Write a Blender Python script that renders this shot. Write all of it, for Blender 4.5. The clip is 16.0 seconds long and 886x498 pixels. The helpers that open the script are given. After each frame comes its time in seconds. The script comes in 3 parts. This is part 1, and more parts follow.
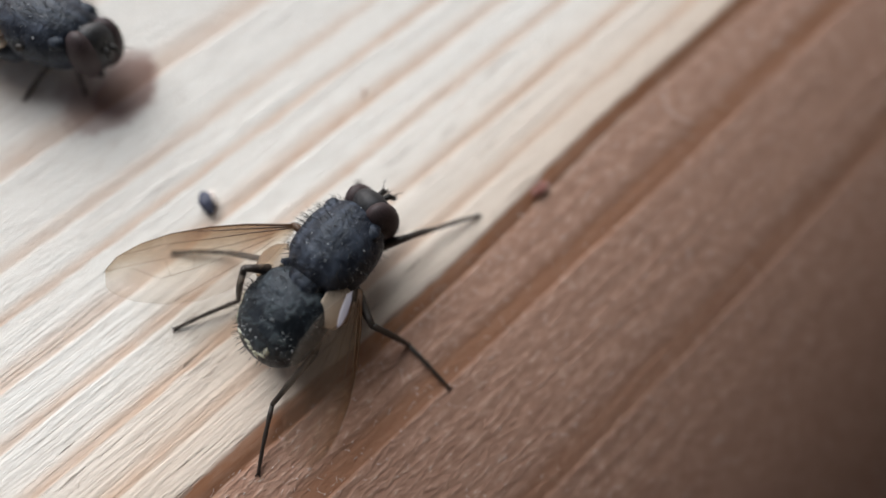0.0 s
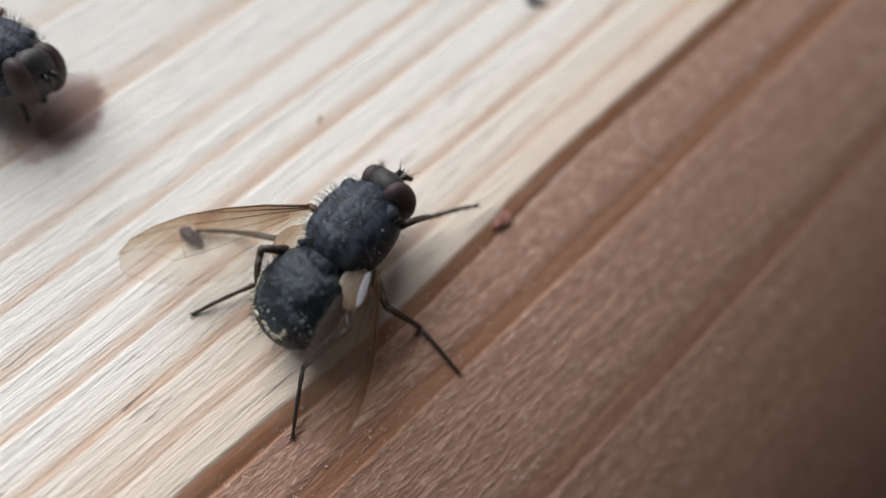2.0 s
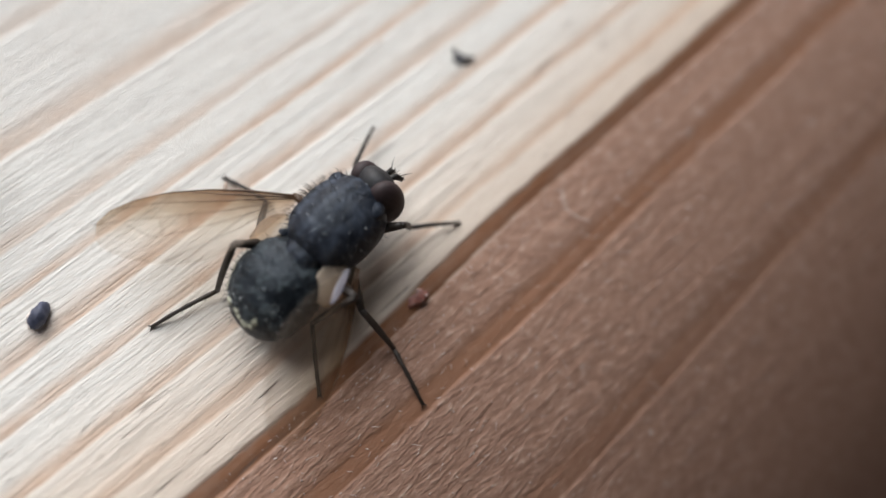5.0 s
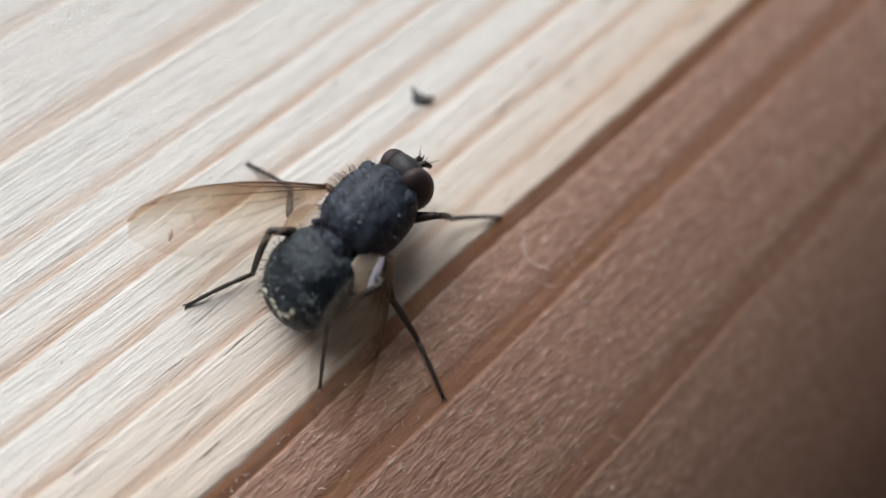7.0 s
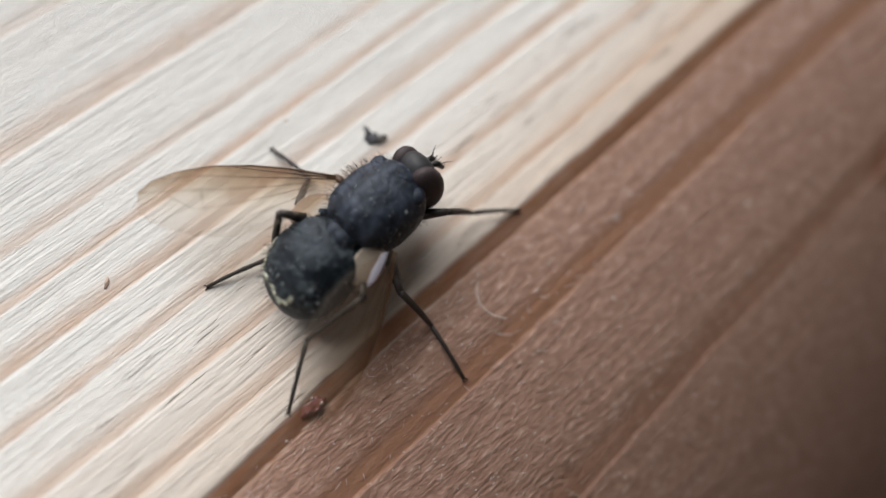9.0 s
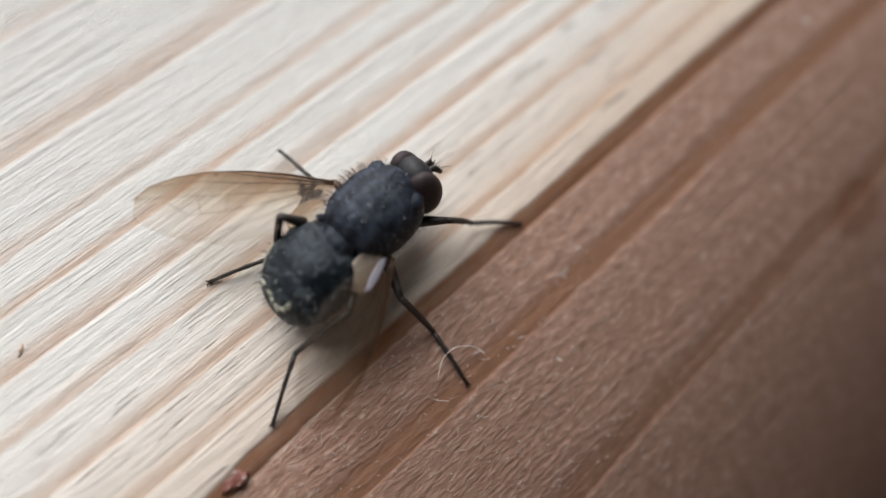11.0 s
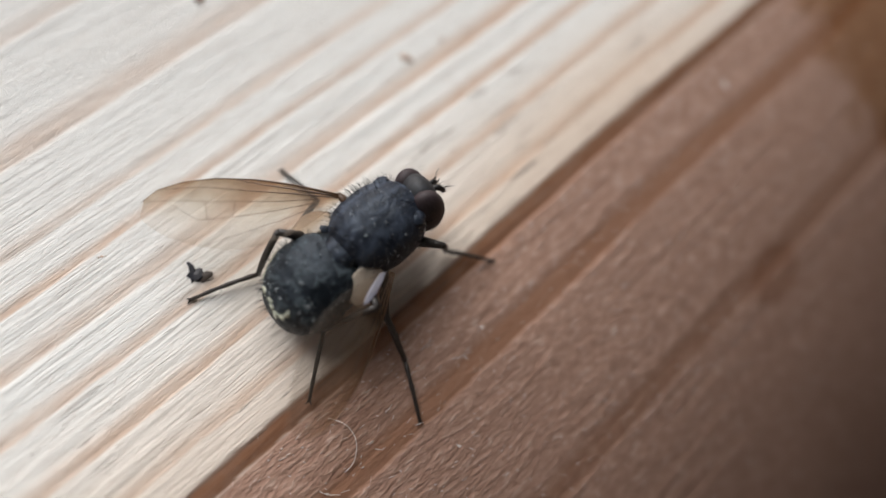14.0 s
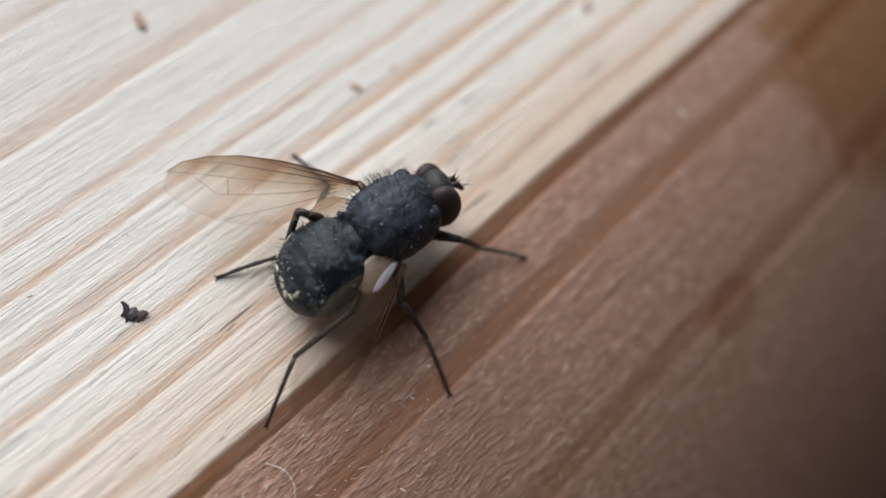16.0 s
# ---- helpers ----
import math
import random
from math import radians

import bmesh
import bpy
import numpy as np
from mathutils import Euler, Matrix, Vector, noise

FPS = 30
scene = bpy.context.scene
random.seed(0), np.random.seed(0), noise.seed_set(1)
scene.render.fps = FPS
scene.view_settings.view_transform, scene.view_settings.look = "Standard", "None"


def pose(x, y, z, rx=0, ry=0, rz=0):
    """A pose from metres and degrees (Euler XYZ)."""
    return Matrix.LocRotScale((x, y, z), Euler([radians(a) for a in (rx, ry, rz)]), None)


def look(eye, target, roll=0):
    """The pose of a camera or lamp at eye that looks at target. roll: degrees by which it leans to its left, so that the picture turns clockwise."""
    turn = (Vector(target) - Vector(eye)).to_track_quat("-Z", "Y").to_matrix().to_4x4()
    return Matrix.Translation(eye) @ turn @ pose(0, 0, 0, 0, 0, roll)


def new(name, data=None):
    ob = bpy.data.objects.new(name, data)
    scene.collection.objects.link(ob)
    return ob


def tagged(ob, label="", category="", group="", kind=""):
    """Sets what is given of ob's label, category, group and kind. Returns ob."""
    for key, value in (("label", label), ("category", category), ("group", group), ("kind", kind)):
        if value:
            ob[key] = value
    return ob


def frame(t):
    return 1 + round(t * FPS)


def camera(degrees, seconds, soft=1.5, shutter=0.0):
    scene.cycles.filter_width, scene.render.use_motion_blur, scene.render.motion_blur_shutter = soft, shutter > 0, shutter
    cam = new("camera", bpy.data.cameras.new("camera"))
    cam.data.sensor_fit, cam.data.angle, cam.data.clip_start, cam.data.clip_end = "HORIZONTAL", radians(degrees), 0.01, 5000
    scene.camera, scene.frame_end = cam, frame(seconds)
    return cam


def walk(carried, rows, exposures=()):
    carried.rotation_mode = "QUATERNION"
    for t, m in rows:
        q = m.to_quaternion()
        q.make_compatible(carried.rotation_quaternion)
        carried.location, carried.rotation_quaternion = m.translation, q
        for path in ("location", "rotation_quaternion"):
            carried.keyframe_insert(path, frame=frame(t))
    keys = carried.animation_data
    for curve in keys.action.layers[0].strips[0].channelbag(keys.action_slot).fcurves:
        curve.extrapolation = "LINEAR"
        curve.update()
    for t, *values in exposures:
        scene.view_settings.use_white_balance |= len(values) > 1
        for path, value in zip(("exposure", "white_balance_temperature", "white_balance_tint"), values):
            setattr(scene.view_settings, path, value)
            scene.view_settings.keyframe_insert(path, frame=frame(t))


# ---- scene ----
from mathutils.bvhtree import BVHTree

LENS, EXPOSURE = 70.0, 0.44
cam = camera(LENS, 16.0, soft=1.6)
# seconds, eye in millimetres, turn in degrees
CAMERA_ROWS = [
    (0, 3.68, -5.30, 21.53, 16.28, -3.66, 47.10),
    (0.5, 3.70, -4.96, 21.42, 16.29, -3.72, 47.10),
    (1, 3.67, -4.56, 21.32, 16.31, -3.83, 47.07),
    (1.5, 3.64, -4.12, 21.25, 16.36, -4.00, 47.09),
    (2, 3.59, -3.43, 21.13, 16.43, -4.21, 47.09),
    (2.5, 3.49, -2.50, 21.09, 16.53, -4.49, 47.08),
    (3, 3.57, -1.58, 20.93, 16.64, -4.79, 47.04),
    (3.5, 3.57, -0.61, 20.84, 16.73, -5.06, 47.04),
    (4, 3.52, -0.05, 20.80, 16.77, -5.26, 47.04),
    (6.5, 2.80, 1.56, 20.62, 16.71, -5.88, 47.31),
    (7, 2.79, 2.60, 20.62, 16.71, -6.07, 47.34),
    (7.5, 2.74, 3.49, 20.56, 16.73, -6.24, 47.37),
    (8, 2.65, 4.06, 20.53, 16.76, -6.36, 47.39),
    (8.5, 2.61, 4.46, 20.51, 16.77, -6.42, 47.44),
    (11, 2.47, 7.99, 20.43, 16.79, -6.29, 47.53),
    (11.5, 2.41, 9.07, 20.68, 16.81, -6.32, 47.47),
    (12, 2.43, 10.06, 20.81, 16.87, -6.40, 47.38),
    (12.5, 2.49, 10.83, 20.98, 16.96, -6.57, 47.34),
    (13, 2.56, 11.36, 20.94, 17.09, -6.82, 47.25),
    (13.5, 2.54, 11.77, 20.91, 17.23, -7.09, 47.10),
    (14, 2.55, 11.96, 20.88, 17.37, -7.35, 46.96),
    (14.5, 2.62, 12.13, 20.84, 17.49, -7.60, 46.88),
    (15, 2.59, 12.57, 20.80, 17.62, -7.80, 46.80),
    (15.5, 2.67, 13.12, 20.87, 17.71, -7.96, 46.75),
    (16, 2.74, 13.92, 20.89, 17.77, -8.03, 46.73),
]
walk(cam, [(t, pose(x / 1000, y / 1000, z / 1000, rx, ry, rz)) for t, x, y, z, rx, ry, rz in CAMERA_ROWS], [(0.0, EXPOSURE), (7.0, EXPOSURE - 0.04), (16.0, EXPOSURE - 0.08)])
cam.data.dof.use_dof = True
cam.data.dof.focus_distance = 0.0200
cam.data.dof.aperture_fstop = 14.5

# ---- light ----
world = bpy.data.worlds.new("daylight")
scene.world = world
world.use_nodes = True
wn, wl = world.node_tree.nodes, world.node_tree.links
sky = wn.new("ShaderNodeTexSky")
sky.sky_type, sky.sun_disc = "NISHITA", False
SUN_UP, SUN_FROM = 41.0, 161.0     # height and compass angle (from +x, turning left) of the light
sky.sun_elevation, sky.sun_rotation = radians(SUN_UP), radians(90 - SUN_FROM)
wn["Background"].inputs["Strength"].default_value = 0.072
warm = wn.new("ShaderNodeMix")     # the sky's light comes in over warm wooden surroundings
warm.data_type, warm.blend_type = "RGBA", "MULTIPLY"
warm.inputs[0].default_value, warm.inputs[7].default_value = 1.0, (1.0, 0.66, 0.5, 1)
wl.new(sky.outputs[0], warm.inputs[6])
wl.new(warm.outputs[2], wn["Background"].inputs["Color"])
sun = new("sun", bpy.data.lights.new("sun", "SUN"))
sun.data.energy, sun.data.angle, sun.data.color = 3.5, radians(60), (0.95, 0.98, 1.0)
sun.matrix_world = look((math.cos(radians(SUN_FROM)) * math.cos(radians(SUN_UP)), math.sin(radians(SUN_FROM)) * math.cos(radians(SUN_UP)), math.sin(radians(SUN_UP))), (0, 0, 0))

# ---- materials ----
MM = 0.001


class Mat:
    """A node material under construction."""

    def __init__(self, name):
        self.m = bpy.data.materials.new(name)
        self.m.use_nodes = True
        self.n, self.l = self.m.node_tree.nodes, self.m.node_tree.links
        self.b = self.n["Principled BSDF"]

    def node(self, kind, **inputs):
        nd = self.n.new(kind)
        for key, value in inputs.items():
            key = key.replace("_", " ")
            if hasattr(value, "is_linked"):
                self.l.new(value, nd.inputs[key])
            else:
                nd.inputs[key].default_value = value
        return nd

    def coords(self, scale):
        tc = self.n.new("ShaderNodeTexCoord")
        mp = self.node("ShaderNodeMapping", Vector=tc.outputs["Object"], Scale=scale)
        return mp.outputs[0]

    def noise(self, scale, detail=3.0, rough=0.55, vec=None, dist=0.0):
        v = vec if vec is not None else self.coords((1000, 1000, 1000))
        return self.node("ShaderNodeTexNoise", Vector=v, Scale=scale, Detail=detail, Roughness=rough, Distortion=dist).outputs["Fac"]

    def ramp(self, fac, stops, mode="LINEAR"):
        r = self.n.new("ShaderNodeValToRGB")
        r.color_ramp.interpolation = mode
        els = r.color_ramp.elements
        while len(els) < len(stops):
            els.new(0.5)
        for e, (p, c) in zip(els, stops):
            e.position, e.color = p, (*c, 1) if len(c) == 3 else c
        self.l.new(fac, r.inputs[0])
        return r.outputs[0]

    def math(self, op, a, b=0.0, clamp=False):
        nd = self.n.new("ShaderNodeMath")
        nd.operation, nd.use_clamp = op, clamp
        for i, v in enumerate((a, b)):
            if hasattr(v, "is_linked"):
                self.l.new(v, nd.inputs[i])
            else:
                nd.inputs[i].default_value = v
        return nd.outputs[0]

    def mix(self, fac, a, b, blend="MIX"):
        nd = self.n.new("ShaderNodeMix")
        nd.data_type, nd.blend_type = "RGBA", blend
        for i, v in ((0, fac), (6, a), (7, b)):
            if hasattr(v, "is_linked"):
                self.l.new(v, nd.inputs[i])
            else:
                nd.inputs[i].default_value = v if i == 0 else (*v, 1)
        return nd.outputs[2]

    def set(self, **kw):
        for key, value in kw.items():
            key = key.replace("_", " ")
            if hasattr(value, "is_linked"):
                self.l.new(value, self.b.inputs[key])
            elif isinstance(value, tuple) and len(value) == 3 and "Color" in key:
                self.b.inputs[key].default_value = (*value, 1)
            else:
                self.b.inputs[key].default_value = value
        return self

    def bump(self, height, dist, strength=1.0):
        nd = self.node("ShaderNodeBump", Height=height, Distance=dist, Strength=strength)
        self.l.new(nd.outputs[0], self.b.inputs["Normal"])
        return self


def simple(name, colour, rough=0.6, vary=0.3, scale=3.0, **kw):
    k = Mat(name)
    dark = tuple(c * (1 - vary) for c in colour)
    lite = tuple(min(1, c * (1 + vary)) for c in colour)
    k.set(Base_Color=k.ramp(k.noise(scale, 4), [(0.3, dark), (0.7, lite)]), Roughness=rough, **kw)
    return k


# ---- wood: late-wood bands (right edge, width, fall), millimetres across the grain ----
BANDS = [(-37.0, 0.8, 0.08), (-33.2, 0.7, 0.07), (-29.5, 0.9, 0.09), (-25.4, 0.7, 0.08), (-22.8, 0.6, 0.06), (-19.4, 0.8, 0.08),
         (-16.05, 0.7, 0.06), (-12.05, 0.95, 0.10), (-9.25, 0.5, 0.06), (-7.75, 0.4, 0.05), (-5.95, 0.65, 0.09), (-4.33, 0.5, 0.07),
         (-2.48, 0.5, 0.06), (-0.78, 0.45, 0.06), (0.78, 0.86, 0.24), (3.6, 1.12, 0.06), (8.75, 1.2, 0.05)]


def smooth(u):
    u = np.clip(u, 0, 1)
    return u * u * (3 - 2 * u)


class Field:
    """Smooth random values on a lattice, for relief."""

    def __init__(self, seed, sx, sy, size=256):
        self.v = np.random.RandomState(seed).rand(size, size) * 2 - 1
        self.sx, self.sy, self.size = sx, sy, size

    def __call__(self, x, y):
        u, v = np.asarray(x) / self.sx + 100.0, np.asarray(y) / self.sy + 100.0
        i, j = np.floor(u).astype(int), np.floor(v).astype(int)
        a, b = smooth(u - i), smooth(v - j)
        n = self.size
        g = self.v
        return ((g[i % n, j % n] * (1 - a) + g[(i + 1) % n, j % n] * a) * (1 - b)
                + (g[i % n, (j + 1) % n] * (1 - a) + g[(i + 1) % n, (j + 1) % n] * a) * b)


WOBBLE = Field(3, 6.0, 9.0)
FIBRE_A, FIBRE_B, FIBRE_C = Field(4, 0.16, 3.2), Field(5, 0.4, 7.0), Field(6, 0.09, 0.8)
ROUGHER, CLUMP = Field(7, 0.14, 0.42), Field(8, 0.26, 0.8)


def grain_x(x, y):
    """Where a place lies across the straightened grain."""
    x, y = np.asarray(x, float), np.asarray(y, float)
    shift = 0.42 * smooth((10 - y) / 12.0) * np.exp(-((x - 0.9) / 1.2) ** 2)
    return x - shift + 0.12 * WOBBLE(x, y)


def base_form(x):
    r = np.maximum(np.asarray(x, float) - 0.7, 0)
    return -0.01 * r - 0.02 * r * r


def relief(x, y):
    """Height of the board's face, in millimetres."""
    g = grain_x(x, y)
    h = base_form(x)
    for edge, width, fall in BANDS:
        start = edge - width
        lip = 0.45 * fall if edge < 0 else 0.05 if edge < 1 else 0.022
        drop = lip if edge < 0 else fall + lip
        u = np.clip((g - start) / width, 0, 1)
        h = h - drop * (smooth(u) if edge < 0 else u ** 1.8) + lip * smooth((g - edge + 0.02) / 0.09)
    return h


def open_wood(x, y):
    """1 on the fibrous wood, less on the smooth brown grooves."""
    g = grain_x(x, y)
    out = np.ones_like(g)
    for edge, width, fall in BANDS:
        if edge > 0:
            out = out - 0.8 * smooth((g - edge + width) / 0.3) * (1 - smooth((g - edge + 0.05) / 0.08))
    return out


def face(x, y):
    rough = 0.5 + 0.5 * np.clip((np.asarray(x) - 0.5) / 1.0, 0, 1)
    worn = 1 - 0.4 * smooth((np.asarray(x) - 3.5) / 5.0)
    return relief(x, y) + 0.013 * FIBRE_A(x, y) + 0.012 * FIBRE_B(x, y) + (0.007 * FIBRE_C(x, y) + (0.022 * (rough - 0.4) * ROUGHER(x, y) + 0.022 * (rough - 0.5) * CLUMP(x, y)) * worn) * open_wood(x, y)


def ground_at(x, y):
    return float(relief(np.array([x]), np.array([y]))[0])


def wood_material():
    k = Mat("weathered_pine")
    tc = k.n.new("ShaderNodeTexCoord")

    def layer(name):
        a = k.n.new("ShaderNodeAttribute")
        a.attribute_name = name
        return a.outputs["Fac"]
    late, deep, rough = layer("late"), layer("deep"), layer("rough")
    lines = k.noise(7.5, 5, 0.62, vec=k.coords((1000, 42, 1000)))
    hairs = k.noise(14.0, 3, 0.6, vec=k.coords((1000, 75, 1000)))
    cracks = k.noise(5.2, 3, 0.5, vec=k.coords((1000, 78, 1000)), dist=0.25)
    where = k.noise(0.42, 2, 0.5, vec=k.coords((1000, 380, 1000)))
    broad = k.noise(0.5, 3, 0.5, vec=k.coords((1000, 160, 1000)))
    mottle = k.noise(2.6, 4, 0.6, vec=k.coords((1000, 420, 1000)))
    fuzz = k.noise(8.0, 4, 0.62, vec=k.coords((1000, 250, 1000)), dist=0.3)
    pores = k.noise(12.0, 3, 0.6, vec=k.coords((1000, 500, 1000)))
    clean = k.math("SUBTRACT", 1.0, rough)
    early = k.mix(layer("tan"), k.mix(broad, (0.835, 0.835, 0.80), (0.855, 0.83, 0.78)), (0.80, 0.68, 0.565))
    smooth_col = k.mix(k.math("MULTIPLY", late, k.ramp(mottle, [(0.25, (0.6,) * 3), (0.7, (1.0,) * 3)])), early, (0.69, 0.47, 0.325))
    # the palest stop paints highlights onto the rough bumps
    rough_col = k.ramp(fuzz, [(0.25, (0.34, 0.198, 0.144)), (0.5, (0.435, 0.270, 0.200)), (0.62, (0.525, 0.35, 0.27)), (0.72, (0.70, 0.54, 0.45))])
    col = k.mix(rough, smooth_col, rough_col)
    col = k.mix(k.math("MULTIPLY", deep, k.ramp(mottle, [(0.2, (0.82,) * 3), (0.6, (1.0,) * 3)])), col, k.mix(broad, (0.31, 0.148, 0.084), (0.39, 0.20, 0.114)))
    # grey-brown streaks, dark checks along the grain
    col = k.mix(k.math("ADD", k.math("SUBTRACT", 0.24, k.math("MULTIPLY", rough, 0.12)), k.math("MULTIPLY", layer("tan"), k.math("MULTIPLY", clean, 0.34))), col, k.ramp(lines, [(0.28, (0.60, 0.50, 0.44)), (0.42, (0.93, 0.91, 0.89)), (0.52, (1.0, 1.0, 1.0))]), "MULTIPLY")
    col = k.mix(k.math("SUBTRACT", 0.35, k.math("MULTIPLY", rough, 0.2)), col, k.ramp(hairs, [(0.3, (0.66, 0.58, 0.54)), (0.48, (1.0, 1.0, 1.0))]), "MULTIPLY")
    check = k.math("MULTIPLY", k.ramp(cracks, [(0.325, (1, 1, 1)), (0.37, (0, 0, 0))]), k.math("MULTIPLY", clean, k.math("MULTIPLY", k.ramp(where, [(0.40, (0.15,) * 3), (0.58, (1.0,) * 3)]), k.ramp(layer("tan"), [(0.0, (0.22,) * 3), (0.12, (1.0,) * 3)]))))
    col = k.mix(k.math("MULTIPLY", check, 0.75), col, (0.25, 0.19, 0.155))
    # resin stains; the russet pair also paints the still fly's shadow
    for sx, sy, rx, ry, strong, tint in STAINS_SHADE:
        d = k.node("ShaderNodeVectorMath")
        mp = k.node("ShaderNodeMapping", Vector=tc.outputs["Object"], Location=(-sx / rx, -sy / ry, 0), Scale=(1000 / rx, 1000 / ry, 0))
        d.operation = "LENGTH"
        k.l.new(mp.outputs[0], d.inputs[0])
        edge = k.math("ADD", d.outputs["Value"], k.math("MULTIPLY", k.math("SUBTRACT", k.noise(0.8, 4), 0.5), 0.9))
        col = k.mix(k.math("MULTIPLY", k.ramp(edge, [(0.75, (1, 1, 1)), (0.98, (0, 0, 0))]), strong), col, tint, "MULTIPLY")
    k.set(Base_Color=col, Roughness=k.ramp(lines, [(0.2, (0.8,) * 3), (0.8, (0.6,) * 3)]), Specular_IOR_Level=0.15, Diffuse_Roughness=0.5)
    fine = k.math("MULTIPLY", k.math("ADD", k.math("MULTIPLY", lines, 0.65), k.math("MULTIPLY", hairs, 0.4)), k.math("SUBTRACT", 1.0, k.math("MULTIPLY", rough, 0.75)))
    knobs = k.math("MULTIPLY", k.math("ADD", k.math("MULTIPLY", fuzz, 1.5), k.math("MULTIPLY", pores, 0.35)), rough)
    uneven = k.math("SUBTRACT", k.math("ADD", fine, knobs), k.math("MULTIPLY", check, 0.5))
    uneven = k.math("MULTIPLY", uneven, k.math("SUBTRACT", 1.0, k.math("MULTIPLY", deep, 0.8)))
    k.bump(uneven, 0.00012, 0.9)
    return k.m


def wood_layers(x, y):
    """How much late wood, deep brown band and rough weathered face there is at each place."""
    g = grain_x(x, y)
    late, deep = np.zeros_like(g), np.zeros_like(g)
    for k, (edge, width, fall) in enumerate(BANDS):
        ragged = 0.05 * FIBRE_B(x + 3 * k, y) + 0.03 * ROUGHER(x, y)
        e = g + ragged
        if edge < 0:
            v = smooth((e - (edge - width * 1.5)) / (width * 1.25)) * (1 - smooth((e - edge + 0.06) / 0.07))
            late = np.maximum(late, v * (0.75 + 0.25 * WOBBLE(x, y + 9 * k)) * (0.42 if edge < -14 else 0.6 if edge < -9 else 1.0))
        else:
            v = smooth((e - (edge - width * (0.82 if edge < 1 else 0.95))) / (width * (0.17 if edge < 1 else 0.4))) * (1 - smooth((e - edge + 0.04) / 0.05))
            deep = np.maximum(deep, v * (1.0 if edge < 1 else 0.8 if edge < 5 else 0.5))
    rough = smooth((g - 0.68) / 0.12)
    tan = 1.0 * smooth((g + 5.6 + 1.6 * WOBBLE(x, y)) / 6.0) * (0.8 + 0.2 * WOBBLE(x * 0.5, y * 0.5 + 40))
    return late, deep, rough, tan


# amber and rust are resin; russet is resin with the still fly's shadow painted in
AMBER, RUST, SHADE_RUSSET = (0.60, 0.44, 0.22), (0.60, 0.40, 0.24), (0.36, 0.19, 0.16)
STAINS_SHADE = [(8.9, 28.4, 1.1, 1.7, 0.45, RUST), (6.3, 43.2, 7.6, 7.0, 0.8, AMBER), (-12.4, -4.5, 1.1, 1.6, 0.5, SHADE_RUSSET), (-12.7, -5.0, 1.7, 2.3, 0.5, SHADE_RUSSET)]
WOOD = wood_material()


def lattice(lo, hi, parts):
    """Uneven steps: (until, step) pieces."""
    out, v = [lo], lo
    for until, step in parts:
        while v < until - step * 0.5:
            v += step
            out.append(v)
    return np.array(out)


def build_board():
    xs = lattice(-60, 24, [(-26, 1.0), (-18, 0.3), (-8, 0.09), (10, 0.07), (17, 0.15), (24, 0.3)])
    ys = lattice(-70, 120, [(-30, 2.0), (-18, 0.6), (-10, 0.3), (24, 0.22), (42, 0.4), (56, 1.0), (120, 3.0)])
    X, Y = np.meshgrid(xs, ys, indexing="ij")
    Z = face(X, Y)
    nx, ny = X.shape
    bottom = -22.0
    verts = np.stack([X, Y, Z], -1).reshape(-1, 3)
    idx = np.arange(nx * ny).reshape(nx, ny)
    quads = np.stack([idx[:-1, :-1], idx[1:, :-1], idx[1:, 1:], idx[:-1, 1:]], -1).reshape(-1, 4).tolist()
    border = [*idx[:, 0], *idx[-1, 1:], *idx[::-1, -1][1:], *idx[0, ::-1][1:-1]]
    n0 = len(verts)
    low = verts[border].copy()
    low[:, 2] = bottom
    verts = np.concatenate([verts, low])
    m = len(border)
    for i in range(m):
        j = (i + 1) % m
        quads.append([int(border[j]), int(border[i]), n0 + i, n0 + j])
    quads.append(list(range(n0 + m - 1, n0 - 1, -1)))
    me = bpy.data.meshes.new("board")
    me.from_pydata((verts * MM).tolist(), [], quads)
    for key, values in zip(("late", "deep", "rough", "tan"), wood_layers(verts[:, 0], verts[:, 1])):
        me.attributes.new(key, "FLOAT", "POINT").data.foreach_set("value", values.astype(np.float32))
    me.polygons.foreach_set("use_smooth", [True] * len(me.polygons))
    me.materials.append(WOOD)
    ob = new("floor", me)
    return tagged(ob, "weathered pine board with raised grain and a rounded edge", "wooden board", kind="structure")


board = build_board()


def build_shade_slab():
    """An unseen plain dark slab added above and behind the camera to shade the board."""
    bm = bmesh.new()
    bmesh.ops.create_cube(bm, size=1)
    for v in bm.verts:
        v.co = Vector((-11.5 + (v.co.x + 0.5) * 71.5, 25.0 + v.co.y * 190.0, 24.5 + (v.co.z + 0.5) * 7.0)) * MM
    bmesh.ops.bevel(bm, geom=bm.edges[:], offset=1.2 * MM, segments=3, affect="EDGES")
    ob = part("shade_slab", bm, simple("matt_black_shade", (0.03, 0.03, 0.032), 0.6, 0.2, 0.4).m, None)
    return tagged(ob, "plain matt black slab added unseen over the board for shade", "overhang", kind="structure")



# ---- mesh helpers ----
def part(name, bm, material, parent, label="", smooth_faces=True, bevel=0):
    me = bpy.data.meshes.new(name)
    bm.normal_update()
    bm.to_mesh(me)
    bm.free()
    if smooth_faces:
        me.polygons.foreach_set("use_smooth", [True] * len(me.polygons))
    me.materials.append(material)
    ob = new(name, me)
    if parent is not None:
        ob.parent = parent
    if label:
        tagged(ob, label)
    return ob


